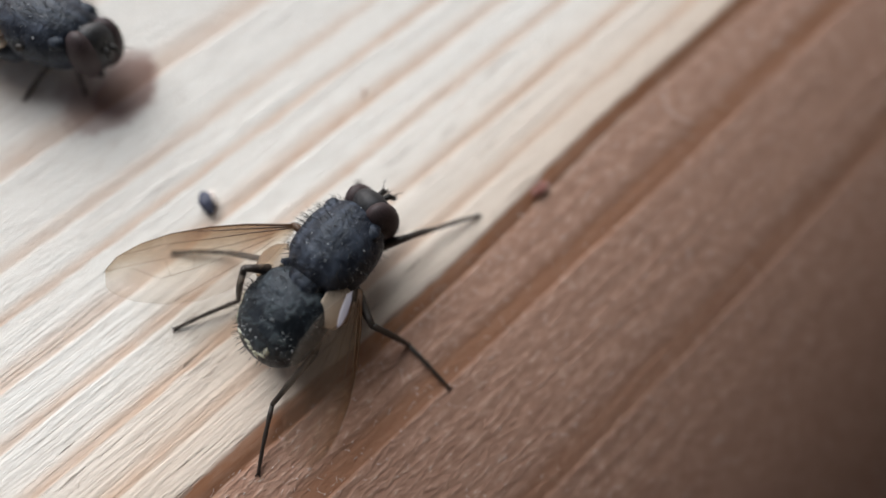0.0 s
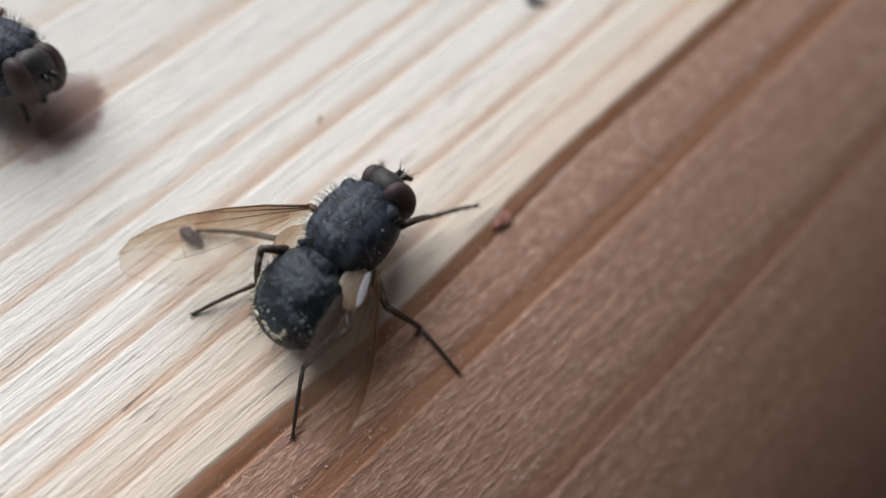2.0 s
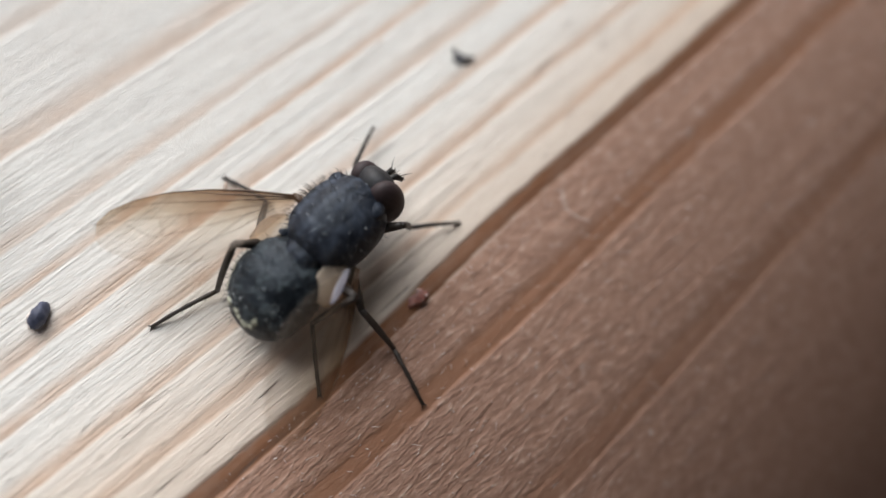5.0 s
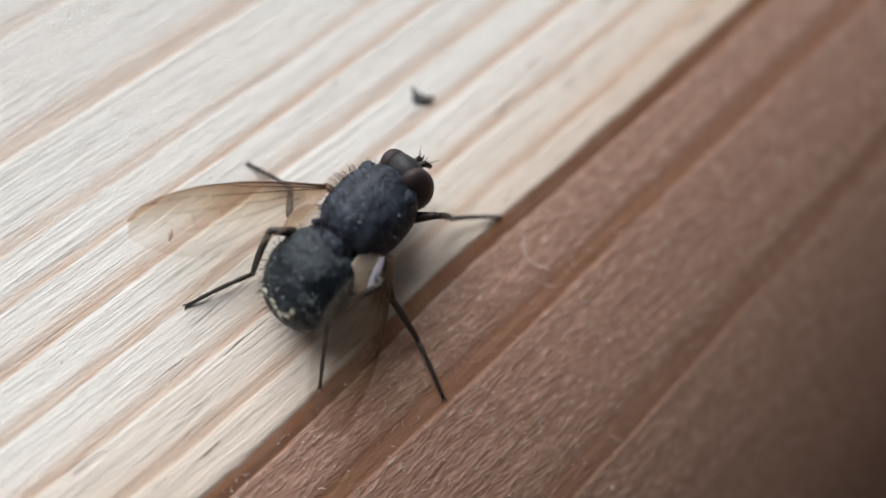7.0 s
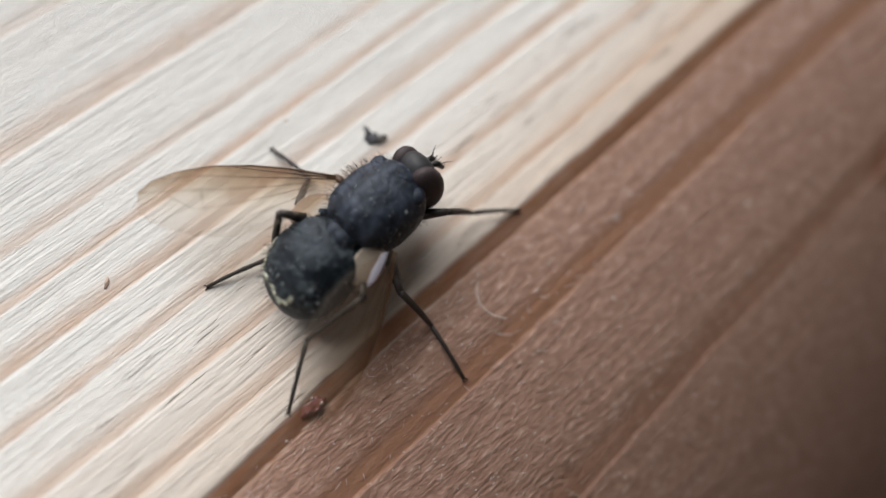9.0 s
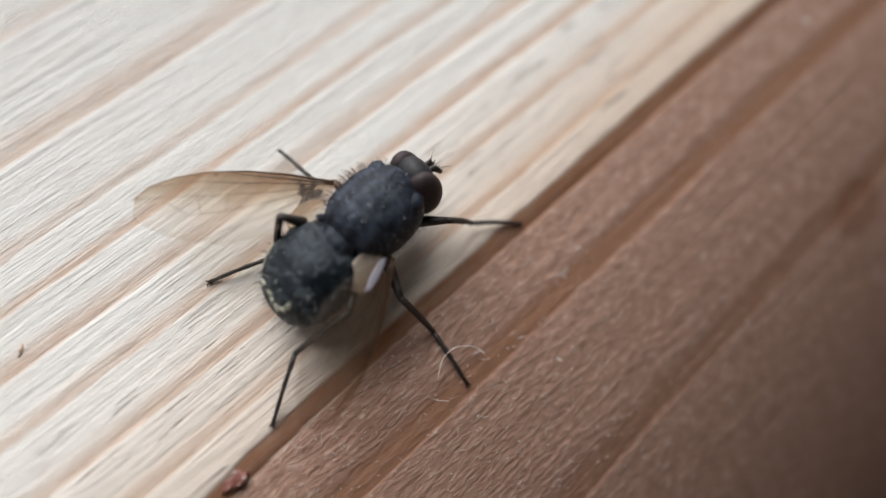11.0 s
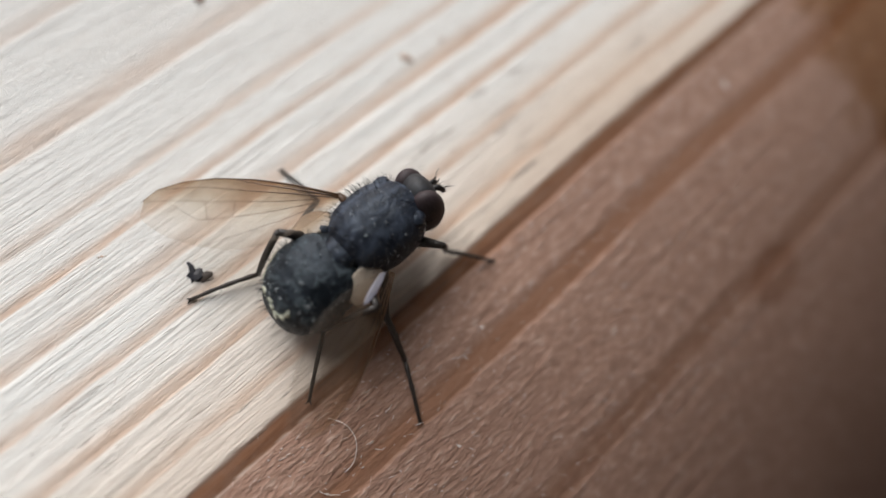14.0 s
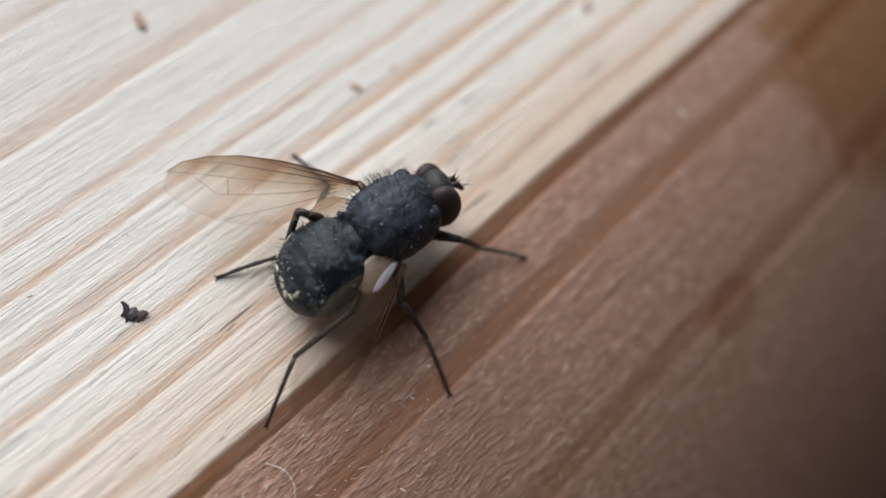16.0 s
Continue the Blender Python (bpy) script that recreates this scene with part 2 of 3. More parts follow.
def rings(profile, n=20, dents=0.0, seed=0, seams=()):
    """A closed skin over rings: (centre, half-width x, half-height z) along y, in millimetres, dented by noise."""
    rows = np.array([(*c, rx, rz) for c, rx, rz in profile])
    at = np.arange(len(rows))
    fine = np.linspace(0, len(rows) - 1, (len(rows) - 1) * 6 + 1)
    slope = np.gradient(rows, axis=0)
    dense = []
    for f in fine:
        k = min(int(f), len(rows) - 2)
        u = f - k
        dense.append((1 + 2 * u) * (1 - u) ** 2 * rows[k] + u * (1 - u) ** 2 * slope[k] + u * u * (3 - 2 * u) * rows[k + 1] + u * u * (u - 1) * slope[k + 1])
    bm = bmesh.new()
    loops = []
    for cx, cy, cz, rx, rz in dense:
        loop = []
        pinch = sum(0.035 * math.exp(-((cy - y) / 0.06) ** 2) for y in seams)
        for a in (math.tau * k / n for k in range(n)):
            p = Vector((cx + rx * math.cos(a), cy, cz + rz * math.sin(a)))
            out = Vector((math.cos(a), 0, math.sin(a)))
            d = noise.noise(p * 1.9 + Vector((seed, 0, 0))) + 0.5 * noise.noise(p * 5.2 + Vector((0, seed, 0)))
            loop.append(bm.verts.new((p + out * (d * dents - pinch)) * MM))
        loops.append(loop)
    for a, b in zip(loops, loops[1:]):
        for k in range(n):
            bm.faces.new((a[k], a[(k + 1) % n], b[(k + 1) % n], b[k]))
    bm.faces.new(loops[0][::-1])
    bm.faces.new(loops[-1])
    bmesh.ops.recalc_face_normals(bm, faces=bm.faces)
    return bm


def tube(points, radii, n=8, bm=None):
    """A tapered tube through points, in millimetres."""
    bm = bm or bmesh.new()
    pts = [Vector(p) for p in points]
    loops = []
    for i, p in enumerate(pts):
        d = (pts[min(i + 1, len(pts) - 1)] - pts[max(i - 1, 0)]).normalized()
        side = d.cross(Vector((0.3, 0.2, 1))).normalized()
        up = side.cross(d)
        r = radii[i] if hasattr(radii, "__len__") else radii
        loops.append([bm.verts.new((p + side * r * math.cos(a) + up * r * math.sin(a)) * MM) for a in (math.tau * k / n for k in range(n))])
    for a, b in zip(loops, loops[1:]):
        for k in range(n):
            bm.faces.new((a[k], a[(k + 1) % n], b[(k + 1) % n], b[k]))
    bm.faces.new(loops[0][::-1])
    bm.faces.new(loops[-1])
    return bm


def blob(centre, radii, seed=0, rough=0.0, sub=3, turn=None):
    """A rounded lump, in millimetres, dented by noise."""
    bm = bmesh.new()
    bmesh.ops.create_icosphere(bm, subdivisions=sub, radius=1)
    for v in bm.verts:
        k = 1 + rough * noise.noise(v.co * 2.1 + Vector((seed * 7.3, 1.7, 0)))
        co = Vector((v.co.x * radii[0], v.co.y * radii[1], v.co.z * radii[2])) * k
        if turn is not None:
            co = turn @ co
        v.co = (co + Vector(centre)) * MM
    return bm


build_shade_slab()


# ---- the fly ----
def cuticle(name, colour, dust_glints, amount, grey, stripes=False):
    """Dark shining skin under patches of pale bluish dust and painted blue highlights."""
    k = Mat(name)
    big = k.noise(0.8, 3, 0.6)
    patch = k.noise(2.3, 4, 0.62, dist=1.2)
    small = k.noise(7.5, 3)
    col = k.ramp(big, [(0.3, tuple(c * 0.5 for c in colour)), (0.7, tuple(c * 1.5 for c in colour))])
    col = k.mix(k.math("MULTIPLY", k.ramp(patch, [(0.56 - amount, (0, 0, 0)), (0.72 - amount, (1, 1, 1))]), 0.7), col, dust_glints)
    col = k.mix(k.math("MULTIPLY", k.ramp(small, [(0.62, (0, 0, 0)), (0.72, (1, 1, 1))]), 0.55), col, grey)
    if stripes:
        tc = k.n.new("ShaderNodeTexCoord")
        axis = k.node("ShaderNodeSeparateXYZ", Vector=tc.outputs["Object"])
        off = k.math("ADD", k.math("ABSOLUTE", k.math("SUBTRACT", axis.outputs["X"], 0.00005)), k.math("MULTIPLY", k.math("SUBTRACT", big, 0.5), 0.0005))
        line = k.ramp(k.math("MULTIPLY", off, 1000.0), [(0.0, (0.1,) * 3), (0.18, (0.75,) * 3), (0.34, (0.05,) * 3), (0.55, (0.1,) * 3), (0.78, (0.9,) * 3), (0.95, (0.3,) * 3)])
        col = k.mix(k.math("MULTIPLY", line, k.ramp(patch, [(0.35, (0.1,) * 3), (0.6, (0.8,) * 3)])), col, tuple(c * 1.7 for c in dust_glints))
    k.set(Base_Color=col, Roughness=k.ramp(patch, [(0.4, (0.4,) * 3), (0.62, (0.6,) * 3)]), Specular_IOR_Level=0.32, Specular_Tint=(0.8, 0.9, 1.0, 1.0))
    k.bump(k.math("ADD", k.math("MULTIPLY", patch, 2.0), k.math("MULTIPLY", small, 0.25)), 0.000036, 1.0)
    return k.m


THORAX = cuticle("slate_cuticle", (0.007, 0.009, 0.015), (0.042, 0.052, 0.072), 0.02, (0.17, 0.19, 0.23), True)
ABDOMEN = cuticle("spotted_cuticle", (0.009, 0.012, 0.016), (0.072, 0.090, 0.099), 0.07, (0.14, 0.18, 0.20))
LEG = simple("black_leg_cuticle", (0.028, 0.022, 0.018), 0.5, 0.4, 8.0).m
EYE = simple("dark_red_brown_eye", (0.036, 0.024, 0.026), 0.6, 0.35, 20.0, Specular_IOR_Level=0.35).m
FACE = simple("grey_face_cuticle", (0.013, 0.014, 0.017), 0.6, 0.6, 6.0).m
BRISTLE = simple("black_bristle", (0.012, 0.011, 0.01), 0.5, 0.2).m
DUST_GLINT = simple("pale_dust_glint", (0.46, 0.50, 0.52), 0.7, 0.3, 6.0).m
POLLEN = simple("pale_pollen", (0.52, 0.53, 0.42), 0.8, 0.5, 9.0).m
VEIN = simple("brown_vein", (0.09, 0.045, 0.02), 0.45, 0.3, 4.0).m


def membrane(name, tint, skin, share):
    """Thin skin that lets tinted light through."""
    k = Mat(name)
    clear = k.n.new("ShaderNodeBsdfTransparent")
    k.l.new(k.ramp(k.noise(1.6, 3), [(0.3, tuple(c * 0.85 for c in tint)), (0.7, tint)]), clear.inputs[0])
    k.set(Base_Color=skin, Roughness=0.35)
    mixer = k.n.new("ShaderNodeMixShader")
    mixer.inputs[0].default_value = share
    k.l.new(clear.outputs[0], mixer.inputs[1])
    k.l.new(k.b.outputs[0], mixer.inputs[2])
    k.l.new(mixer.outputs[0], k.n["Material Output"].inputs["Surface"])
    return k.m


ALULA = membrane("whitish_membrane", (0.86, 0.85, 0.9), (0.82, 0.82, 0.92), 0.28)
CALYPTER = membrane("cream_membrane", (0.80, 0.70, 0.58), (0.66, 0.56, 0.45), 0.55)


def wing_material():
    k = Mat("smoky_wing_membrane")
    across = k.n.new("ShaderNodeAttribute")
    across.attribute_name = "across"
    tint = k.ramp(k.math("ADD", across.outputs["Fac"], k.math("MULTIPLY", k.math("SUBTRACT", k.noise(0.9, 3), 0.5), 0.35)),
                  [(0.0, (0.58, 0.46, 0.35)), (0.3, (0.77, 0.69, 0.60)), (0.55, (0.89, 0.85, 0.80)), (1.0, (0.945, 0.93, 0.915))])
    clear = k.n.new("ShaderNodeBsdfTransparent")
    k.l.new(tint, clear.inputs[0])
    k.set(Base_Color=(0.60, 0.50, 0.41), Roughness=0.35, Specular_IOR_Level=0.8)
    k.bump(k.noise(2.5, 2), 0.00008, 0.5)
    mixer = k.n.new("ShaderNodeMixShader")
    mixer.inputs[0].default_value = 0.06
    k.l.new(clear.outputs[0], mixer.inputs[1])
    k.l.new(k.b.outputs[0], mixer.inputs[2])
    k.l.new(mixer.outputs[0], k.n["Material Output"].inputs["Surface"])
    return k.m


WING = wing_material()

# legs: name of side and pair, hip, lengths of femur, tibia and tarsus, place of the foot when it lands, knee leaning
LEGS = {
    "rf": ((0.55, 1.25, 0.95), (1.75, 1.65, 1.8), (3.1, 5.1)),
    "rm": ((0.80, 0.40, 0.85), (1.95, 2.05, 2.05), (5.4, 0.35)),
    "rh": ((0.65, -0.45, 0.85), (2.1, 2.2, 2.3), (2.6, -4.1)),
    "lf": ((-0.55, 1.25, 0.95), (1.75, 1.7, 1.85), (-1.9, 5.3)),
    "lm": ((-0.80, 0.40, 0.85), (1.7, 1.75, 1.8), (-4.7, 0.3)),
    "lh": ((-0.65, -0.45, 0.85), (2.1, 2.2, 2.3), (-2.8, -3.6)),
}


def wing_shape():
    """Outline of a wing: along from the root (y) and across (x, leading edge positive), millimetres."""
    lead = [(0, 0.12), (0.5, 0.22), (1.3, 0.38), (2.4, 0.52), (3.5, 0.52), (4.4, 0.36), (5.1, 0.08), (5.5, -0.32)]
    trail = [(5.55, -0.62), (5.25, -1.05), (4.6, -1.45), (3.7, -1.72), (2.8, -1.78), (2.0, -1.62), (1.35, -1.3), (0.85, -0.95), (0.4, -0.5), (0, -0.12)]
    return lead, trail


VEINS = [
    [(0, 0.1), (1.3, 0.37), (2.4, 0.5), (3.5, 0.5), (4.4, 0.34), (5.1, 0.06), (5.5, -0.34)],
    [(0, 0.06), (1.2, 0.22), (2.2, 0.34), (3.0, 0.5)],
    [(0, 0.02), (1.2, 0.08), (2.4, 0.12), (3.8, 0.2), (4.9, 0.1)],
    [(0.6, -0.05), (1.8, -0.18), (3.2, -0.24), (4.6, -0.26), (5.4, -0.3)],
    [(0.6, -0.15), (1.8, -0.48), (3.0, -0.75), (3.9, -0.86), (4.3, -0.6), (4.7, -0.35)],
    [(0.6, -0.25), (1.6, -0.8), (2.7, -1.3), (3.5, -1.65)],
    [(2.9, -0.24), (2.95, -0.73)],
    [(3.75, -0.26), (3.6, -0.83)],
]
VEIN_R = [0.042, 0.032, 0.026, 0.014, 0.013, 0.011, 0.011, 0.011]


def wing_z(y, x):
    """A shallow fold and camber of the membrane."""
    return 0.05 * math.sin(x * 3.2) - 0.03 * (x + 0.6) ** 2 - 0.012 * (y - 2) ** 2 * 0.4


def build_wing(fly, side, m, pale=0.0):
    lead, trail = wing_shape()
    ylist = [i * 0.17 for i in range(33)]

    def edge_at(pts, y):
        return float(np.interp(y, [p[0] for p in sorted(pts)], [p[1] for p in sorted(pts)]))
    bm = bmesh.new()
    layer = bm.verts.layers.float.new("across")
    top, low, nacross = [], [], 11
    tips = lead + [(5.55, -0.5)]
    trails = trail + [(5.55, -0.5)]
    for y in ylist:
        a, b = edge_at(tips, y), edge_at(trails, y)
        row_t, row_l = [], []
        for i in range(nacross):
            x = a + (b - a) * i / (nacross - 1)
            z = wing_z(y, x)
            row_t.append(bm.verts.new(Vector((x * side, -y, z + 0.006)) * MM))
            row_l.append(bm.verts.new(Vector((x * side, -y, z - 0.006)) * MM))
        top.append(row_t)
        low.append(row_l)
    for i in range(len(ylist) - 1):
        for j in range(nacross - 1):
            bm.faces.new((top[i][j], top[i][j + 1], top[i + 1][j + 1], top[i + 1][j]))
            bm.faces.new((low[i][j], low[i + 1][j], low[i + 1][j + 1], low[i][j + 1]))
        for r in (0, nacross - 1):
            bm.faces.new((top[i][r], top[i + 1][r], low[i + 1][r], low[i][r]))
    for r in (0, len(ylist) - 1):
        for j in range(nacross - 1):
            bm.faces.new((top[r][j], low[r][j], low[r][j + 1], top[r][j + 1]))
    bmesh.ops.recalc_face_normals(bm, faces=bm.faces)
    for row in (*top, *low):
        for i, v in enumerate(row):
            v[layer] = min(1.0, i / (nacross - 1) + 0.3 * max(0.0, -v.co.y / MM - 2.6) / 3.0 - 0.3 * max(0.0, 1.6 + v.co.y / MM) / 1.6 + pale)
    wing = part("wing", bm, WING, fly, "clear smoky-brown wing with dark veins")
    wing.matrix_basis = m
    for pts, r in zip(VEINS, VEIN_R):
        dense = []
        for (ya, xa), (yb, xb) in zip(pts, pts[1:]):
            dense += [(ya + (yb - ya) * k / 3, xa + (xb - xa) * k / 3) for k in range(3)]
        dense.append(pts[-1])
        line = [(x * side, -y, wing_z(y, x)) for y, x in dense]
        part("vein", tube(line, [max(0.006, r * (1 - 0.9 * min(1.0, y / 4.4))) for y, x in dense], 6), VEIN, wing)
    return wing


def bristles(spots, seed, length, thick=0.016):
    """Stiff hairs: spots are (place, outward), millimetres."""
    rnd = random.Random(seed)
    bm = bmesh.new()
    for p, d in spots:
        p, d = Vector(p), Vector(d).normalized()
        ln = length * rnd.uniform(0.6, 1.25)
        lean = Vector((rnd.uniform(-0.35, 0.35), rnd.uniform(-0.9, -0.2), rnd.uniform(-0.1, 0.3)))
        mid = p + d * ln * 0.55 + lean * ln * 0.12
        tip = p + d * ln * 0.85 + lean * ln * 0.45
        tube([p - d * 0.05, mid, tip], [thick, thick * 0.7, thick * 0.15], 4, bm)
    return bm


def on_blob(centre, radii, count, seed, keep, body=None):
    """Places and outward directions on an ellipsoid, or on a body that it encloses."""
    rnd = random.Random(seed)
    out = []
    tree = BVHTree.FromPolygons([v.co for v in body.data.vertices], [p.vertices for p in body.data.polygons]) if body else None
    while len(out) < count:
        v = Vector((rnd.gauss(0, 1), rnd.gauss(0, 1), rnd.gauss(0, 1))).normalized()
        if keep(v):
            p = Vector((v.x * radii[0], v.y * radii[1], v.z * radii[2])) + Vector(centre)
            d = Vector((v.x / radii[0], v.y / radii[1], v.z / radii[2]))
            if tree:
                place, normal, _, _ = tree.find_nearest(p * MM)
                p, d = place / MM, normal if normal.dot(d) > 0 else -normal
            out.append((p, d))
    return out


def leg_segment(name, parent, length, r0, r1, material=LEG, swell=1.0, spines=0, foot=False, seed=0):
    """A leg segment that runs along +y from its joint."""
    n = 7
    pts = [(0, length * k / n, (0.055 if foot else 0.035) * length * math.sin(math.pi * k / n)) for k in range(n + 1)]
    rad = [(r0 + (r1 - r0) * k / n) * (1 + (swell - 1) * math.sin(math.pi * min(1, (k + 0.4) / n))) for k in range(n + 1)]
    if foot:
        rad = [r * (1.0 + 0.25 * (k % 2)) for k, r in enumerate(rad)]
    bm = tube(pts, rad, 8)
    rnd = random.Random(seed)
    for _ in range(spines):
        y, a = rnd.uniform(0.1, 0.98) * length, rnd.uniform(0, math.tau)
        d = Vector((math.cos(a), 0.5, math.sin(a)))
        p = Vector((0, y, 0))
        tube([p, p + d * 0.12 * rnd.uniform(0.8, 1.4)], [0.012, 0.003], 4, bm)
    if foot:
        for s in (-1, 1):
            tube([(0, length - 0.05, 0), (0.07 * s, length + 0.06, 0.03), (0.1 * s, length + 0.1, -0.04)], [0.028, 0.022, 0.008], 5, bm)
    return part(name, bm, material, parent)


def aim(a, b):
    """The pose at a, in millimetres, with +y towards b."""
    d = Vector(b) - Vector(a)
    q = d.to_track_quat("Y", "Z")
    return Matrix.Translation(Vector(a) * MM) @ q.to_matrix().to_4x4()


def bend(key, foot):
    """Joints of a leg in the fly's space: hip, knee, ankle and foot, for a foot place."""
    hip, (lf, lt, ls), _ = LEGS[key]
    hip, foot = Vector(hip), Vector(foot)
    flat = Vector((hip.x - foot.x, hip.y - foot.y, 0))
    reach = flat.length
    flat.normalize()
    # the tarsus lies flat and slopes up towards the body
    rise = min(0.7, (0.24 if key[1] == "f" else 0.13) + 0.06 * max(0, 4.0 - reach))
    inward = flat.copy()
    if key == "rh":
        rise = 0.33
        inward = (flat + Vector((-0.14, -0.07, 0))).normalized()
    ankle = foot + (inward * math.sqrt(1 - rise * rise) + Vector((0, 0, rise))) * ls
    d = ankle - hip
    dist = d.length
    top = (lf + lt) * 0.995
    if dist > top:
        ankle = hip + d * (top / dist)
        foot = ankle + (foot - ankle).normalized() * ls
        d, dist = ankle - hip, top
    if dist < abs(lf - lt) + 0.2:
        ankle = hip + d.normalized() * (abs(lf - lt) + 0.2)
        d = ankle - hip
        dist = d.length
    u = d.normalized()
    along = (lf * lf - lt * lt + dist * dist) / (2 * dist)
    off = math.sqrt(max(lf * lf - along * along, 0))
    pole = Vector({"rf": (0.25, -0.1, 1.0), "rm": (0.2, -0.55, 1.0), "rh": (0.75, 0.35, 1.0),
                   "lf": (0.6, 0.3, 0.5), "lm": (-0.4, -0.9, 0.5), "lh": (-0.5, -0.55, 0.8)}[key])
    pole = (pole - u * pole.dot(u)).normalized()
    knee = hip + u * along + pole * off
    return hip, knee, ankle, foot


def rolled(ob, degrees, about, turn=0.0, nod=0.0):
    p = Matrix.Translation(Vector(about) * MM)
    ob.matrix_basis = p @ pose(0, 0, 0, nod, degrees, turn) @ p.inverted()


def build_fly(name, label):
    fly = tagged(new(name), label, "fly")
    thorax = part("thorax", rings([((0.08, -1.02, 1.84), 0.4, 0.36), ((0.08, -0.92, 1.86), 0.72, 0.66), ((0.07, -0.7, 1.84), 0.98, 0.90), ((0.06, -0.35, 1.82), 1.19, 1.08), ((0.05, 0.0, 1.80), 1.27, 1.14),
                                   ((0.05, 0.35, 1.79), 1.30, 1.16), ((0.05, 0.7, 1.80), 1.29, 1.15), ((0.05, 1.05, 1.80), 1.23, 1.09), ((0.05, 1.4, 1.80), 1.09, 0.98), ((0.05, 1.68, 1.82), 0.88, 0.84), ((0.05, 1.88, 1.82), 0.58, 0.61)], 64, 0.03, 3),
                  THORAX, fly, "slate-grey thorax with pale dusting and painted highlights")
    part("scutellum", blob((0.08, -0.92, 2.1), (0.6, 0.68, 0.38), 2, 0.05), THORAX, thorax)
    for s in (-1, 1):
        part("callus", blob((0.05 + 0.78 * s, 1.32, 2.3), (0.3, 0.34, 0.24), 5, 0.1), THORAX, thorax, "rounded shoulder knob")
    spots = on_blob((0.05, 0.35, 1.8), (1.23, 1.45, 1.13), 420, 5, lambda v: v.z > 0.0 and abs(v.y) < 0.95, thorax)
    part("bristles", bristles(spots, 6, 0.36, 0.007), BRISTLE, thorax)
    for s in (-1, 1):
        part("pleura", blob((0.1 + 1.0 * s, -0.5, 1.5), (0.46, 0.66, 0.52), 15, 0.15), THORAX, fly, "dark side plate under the wing root")
    abdomen = part("abdomen", rings([((0.26, -3.55, 1.0), 0.25, 0.2), ((0.26, -3.44, 1.08), 0.66, 0.45), ((0.25, -3.15, 1.2), 1.06, 0.75), ((0.24, -2.75, 1.3), 1.33, 0.95), ((0.22, -2.2, 1.4), 1.48, 1.07),
                                     ((0.2, -1.65, 1.45), 1.47, 1.07), ((0.16, -1.15, 1.42), 1.43, 1.0), ((0.12, -0.72, 1.36), 1.31, 0.86), ((0.1, -0.38, 1.3), 1.08, 0.66), ((0.1, -0.1, 1.25), 0.6, 0.4)], 64, 0.025, 8, (-3.1, -2.45, -1.72)),
                   ABDOMEN, fly, "dark rounded abdomen with pale dust spots and painted highlights")
    spots = on_blob((0.22, -2.2, 1.36), (1.42, 1.35, 1.03), 300, 8, lambda v: v.z > -0.2, abdomen)
    part("bristles", bristles(spots, 9, 0.24, 0.008), BRISTLE, abdomen)
    head = part("head", blob((0.08, 2.2, 1.8), (0.86, 0.62, 0.93), 3, 0.03), FACE, fly, "grey face between the eyes")
    for s in (-1, 1):
        part("eye", blob((0.08 + 0.5 * s, 2.2, 1.75), (0.47, 0.62, 0.92), 4, 0.0, 4, Euler((0.06, 0.16 * s, -0.22 * s)).to_matrix()), EYE, head, "large dark red-brown compound eye")
        part("antenna", tube([(0.05 + 0.1 * s, 2.62, 2.2), (0.05 + 0.16 * s, 2.92, 2.15), (0.05 + 0.24 * s, 3.08, 1.98)], [0.09, 0.11, 0.07], 8), BRISTLE, head)
        part("arista", tube([(0.05 + 0.18 * s, 2.95, 2.14), (0.05 + 0.36 * s, 3.13, 2.26), (0.05 + 0.5 * s, 3.32, 2.3)], [0.018, 0.012, 0.004], 5), BRISTLE, head)
        part("calypter", blob((1.3 * s, -0.75, 1.95 + 0.12 * s), (0.5, 0.66, 0.045), 6, 0.3, 3, Euler((0.25, 0.35 * s, 0.4 * s)).to_matrix()), CALYPTER, fly, "pale cream membrane flap")
        if s > 0:
            part("alula", blob((1.6 * s, -0.62, 2.3), (0.115, 0.56, 0.04), 7, 0.3, 3, Euler((0.1, 0.25 * s, 0.35 * s)).to_matrix()), ALULA, fly, "glossy whitish lobe at the wing root")
    spots = on_blob((0.05, 2.5, 1.75), (0.8, 0.6, 0.8), 18, 11, lambda v: abs(v.x) < 0.35 and v.z > 0.1)
    part("bristles", bristles(spots, 12, 0.28, 0.012), BRISTLE, head)
    part("proboscis", tube([(0.05, 2.3, 1.15), (0.05, 2.32, 0.85), (0.05, 2.4, 0.6)], [0.16, 0.12, 0.14], 8), FACE, head)
    part("wing_hinge", blob((-1.28, 0.5, 2.1), (0.26, 0.11, 0.08), 41, 0.3), VEIN, fly, "dark brown wing root")
    rolled(thorax, -12, (0, 0, 1.6))
    thorax.matrix_basis = pose(0.05 * MM, 0.36 * MM, 0.0) @ thorax.matrix_basis @ Matrix.Diagonal((1.05, 1.02, 1.0, 1))
    rolled(abdomen, -10, (0.2, 0, 1.5))
    abdomen.matrix_basis = pose(-0.17 * MM, 0.12 * MM, 0) @ abdomen.matrix_basis
    rolled(head, -24, (0.08, 1.9, 1.75), -10, -8)
    head.matrix_basis = pose(0.06 * MM, 0.2 * MM, 0.04 * MM) @ head.matrix_basis
    for body, spread, count, seed in ((thorax, ((0.05, 0.3, 1.8), (1.29, 1.48, 1.18)), 80, 31), (abdomen, ((0.22, -2.2, 1.37), (1.5, 1.4, 1.08)), 130, 32)):
        part("dust_glints", flecks(body, spread, count, seed, body is abdomen), DUST_GLINT, body, "pale specks of dust and painted glints")
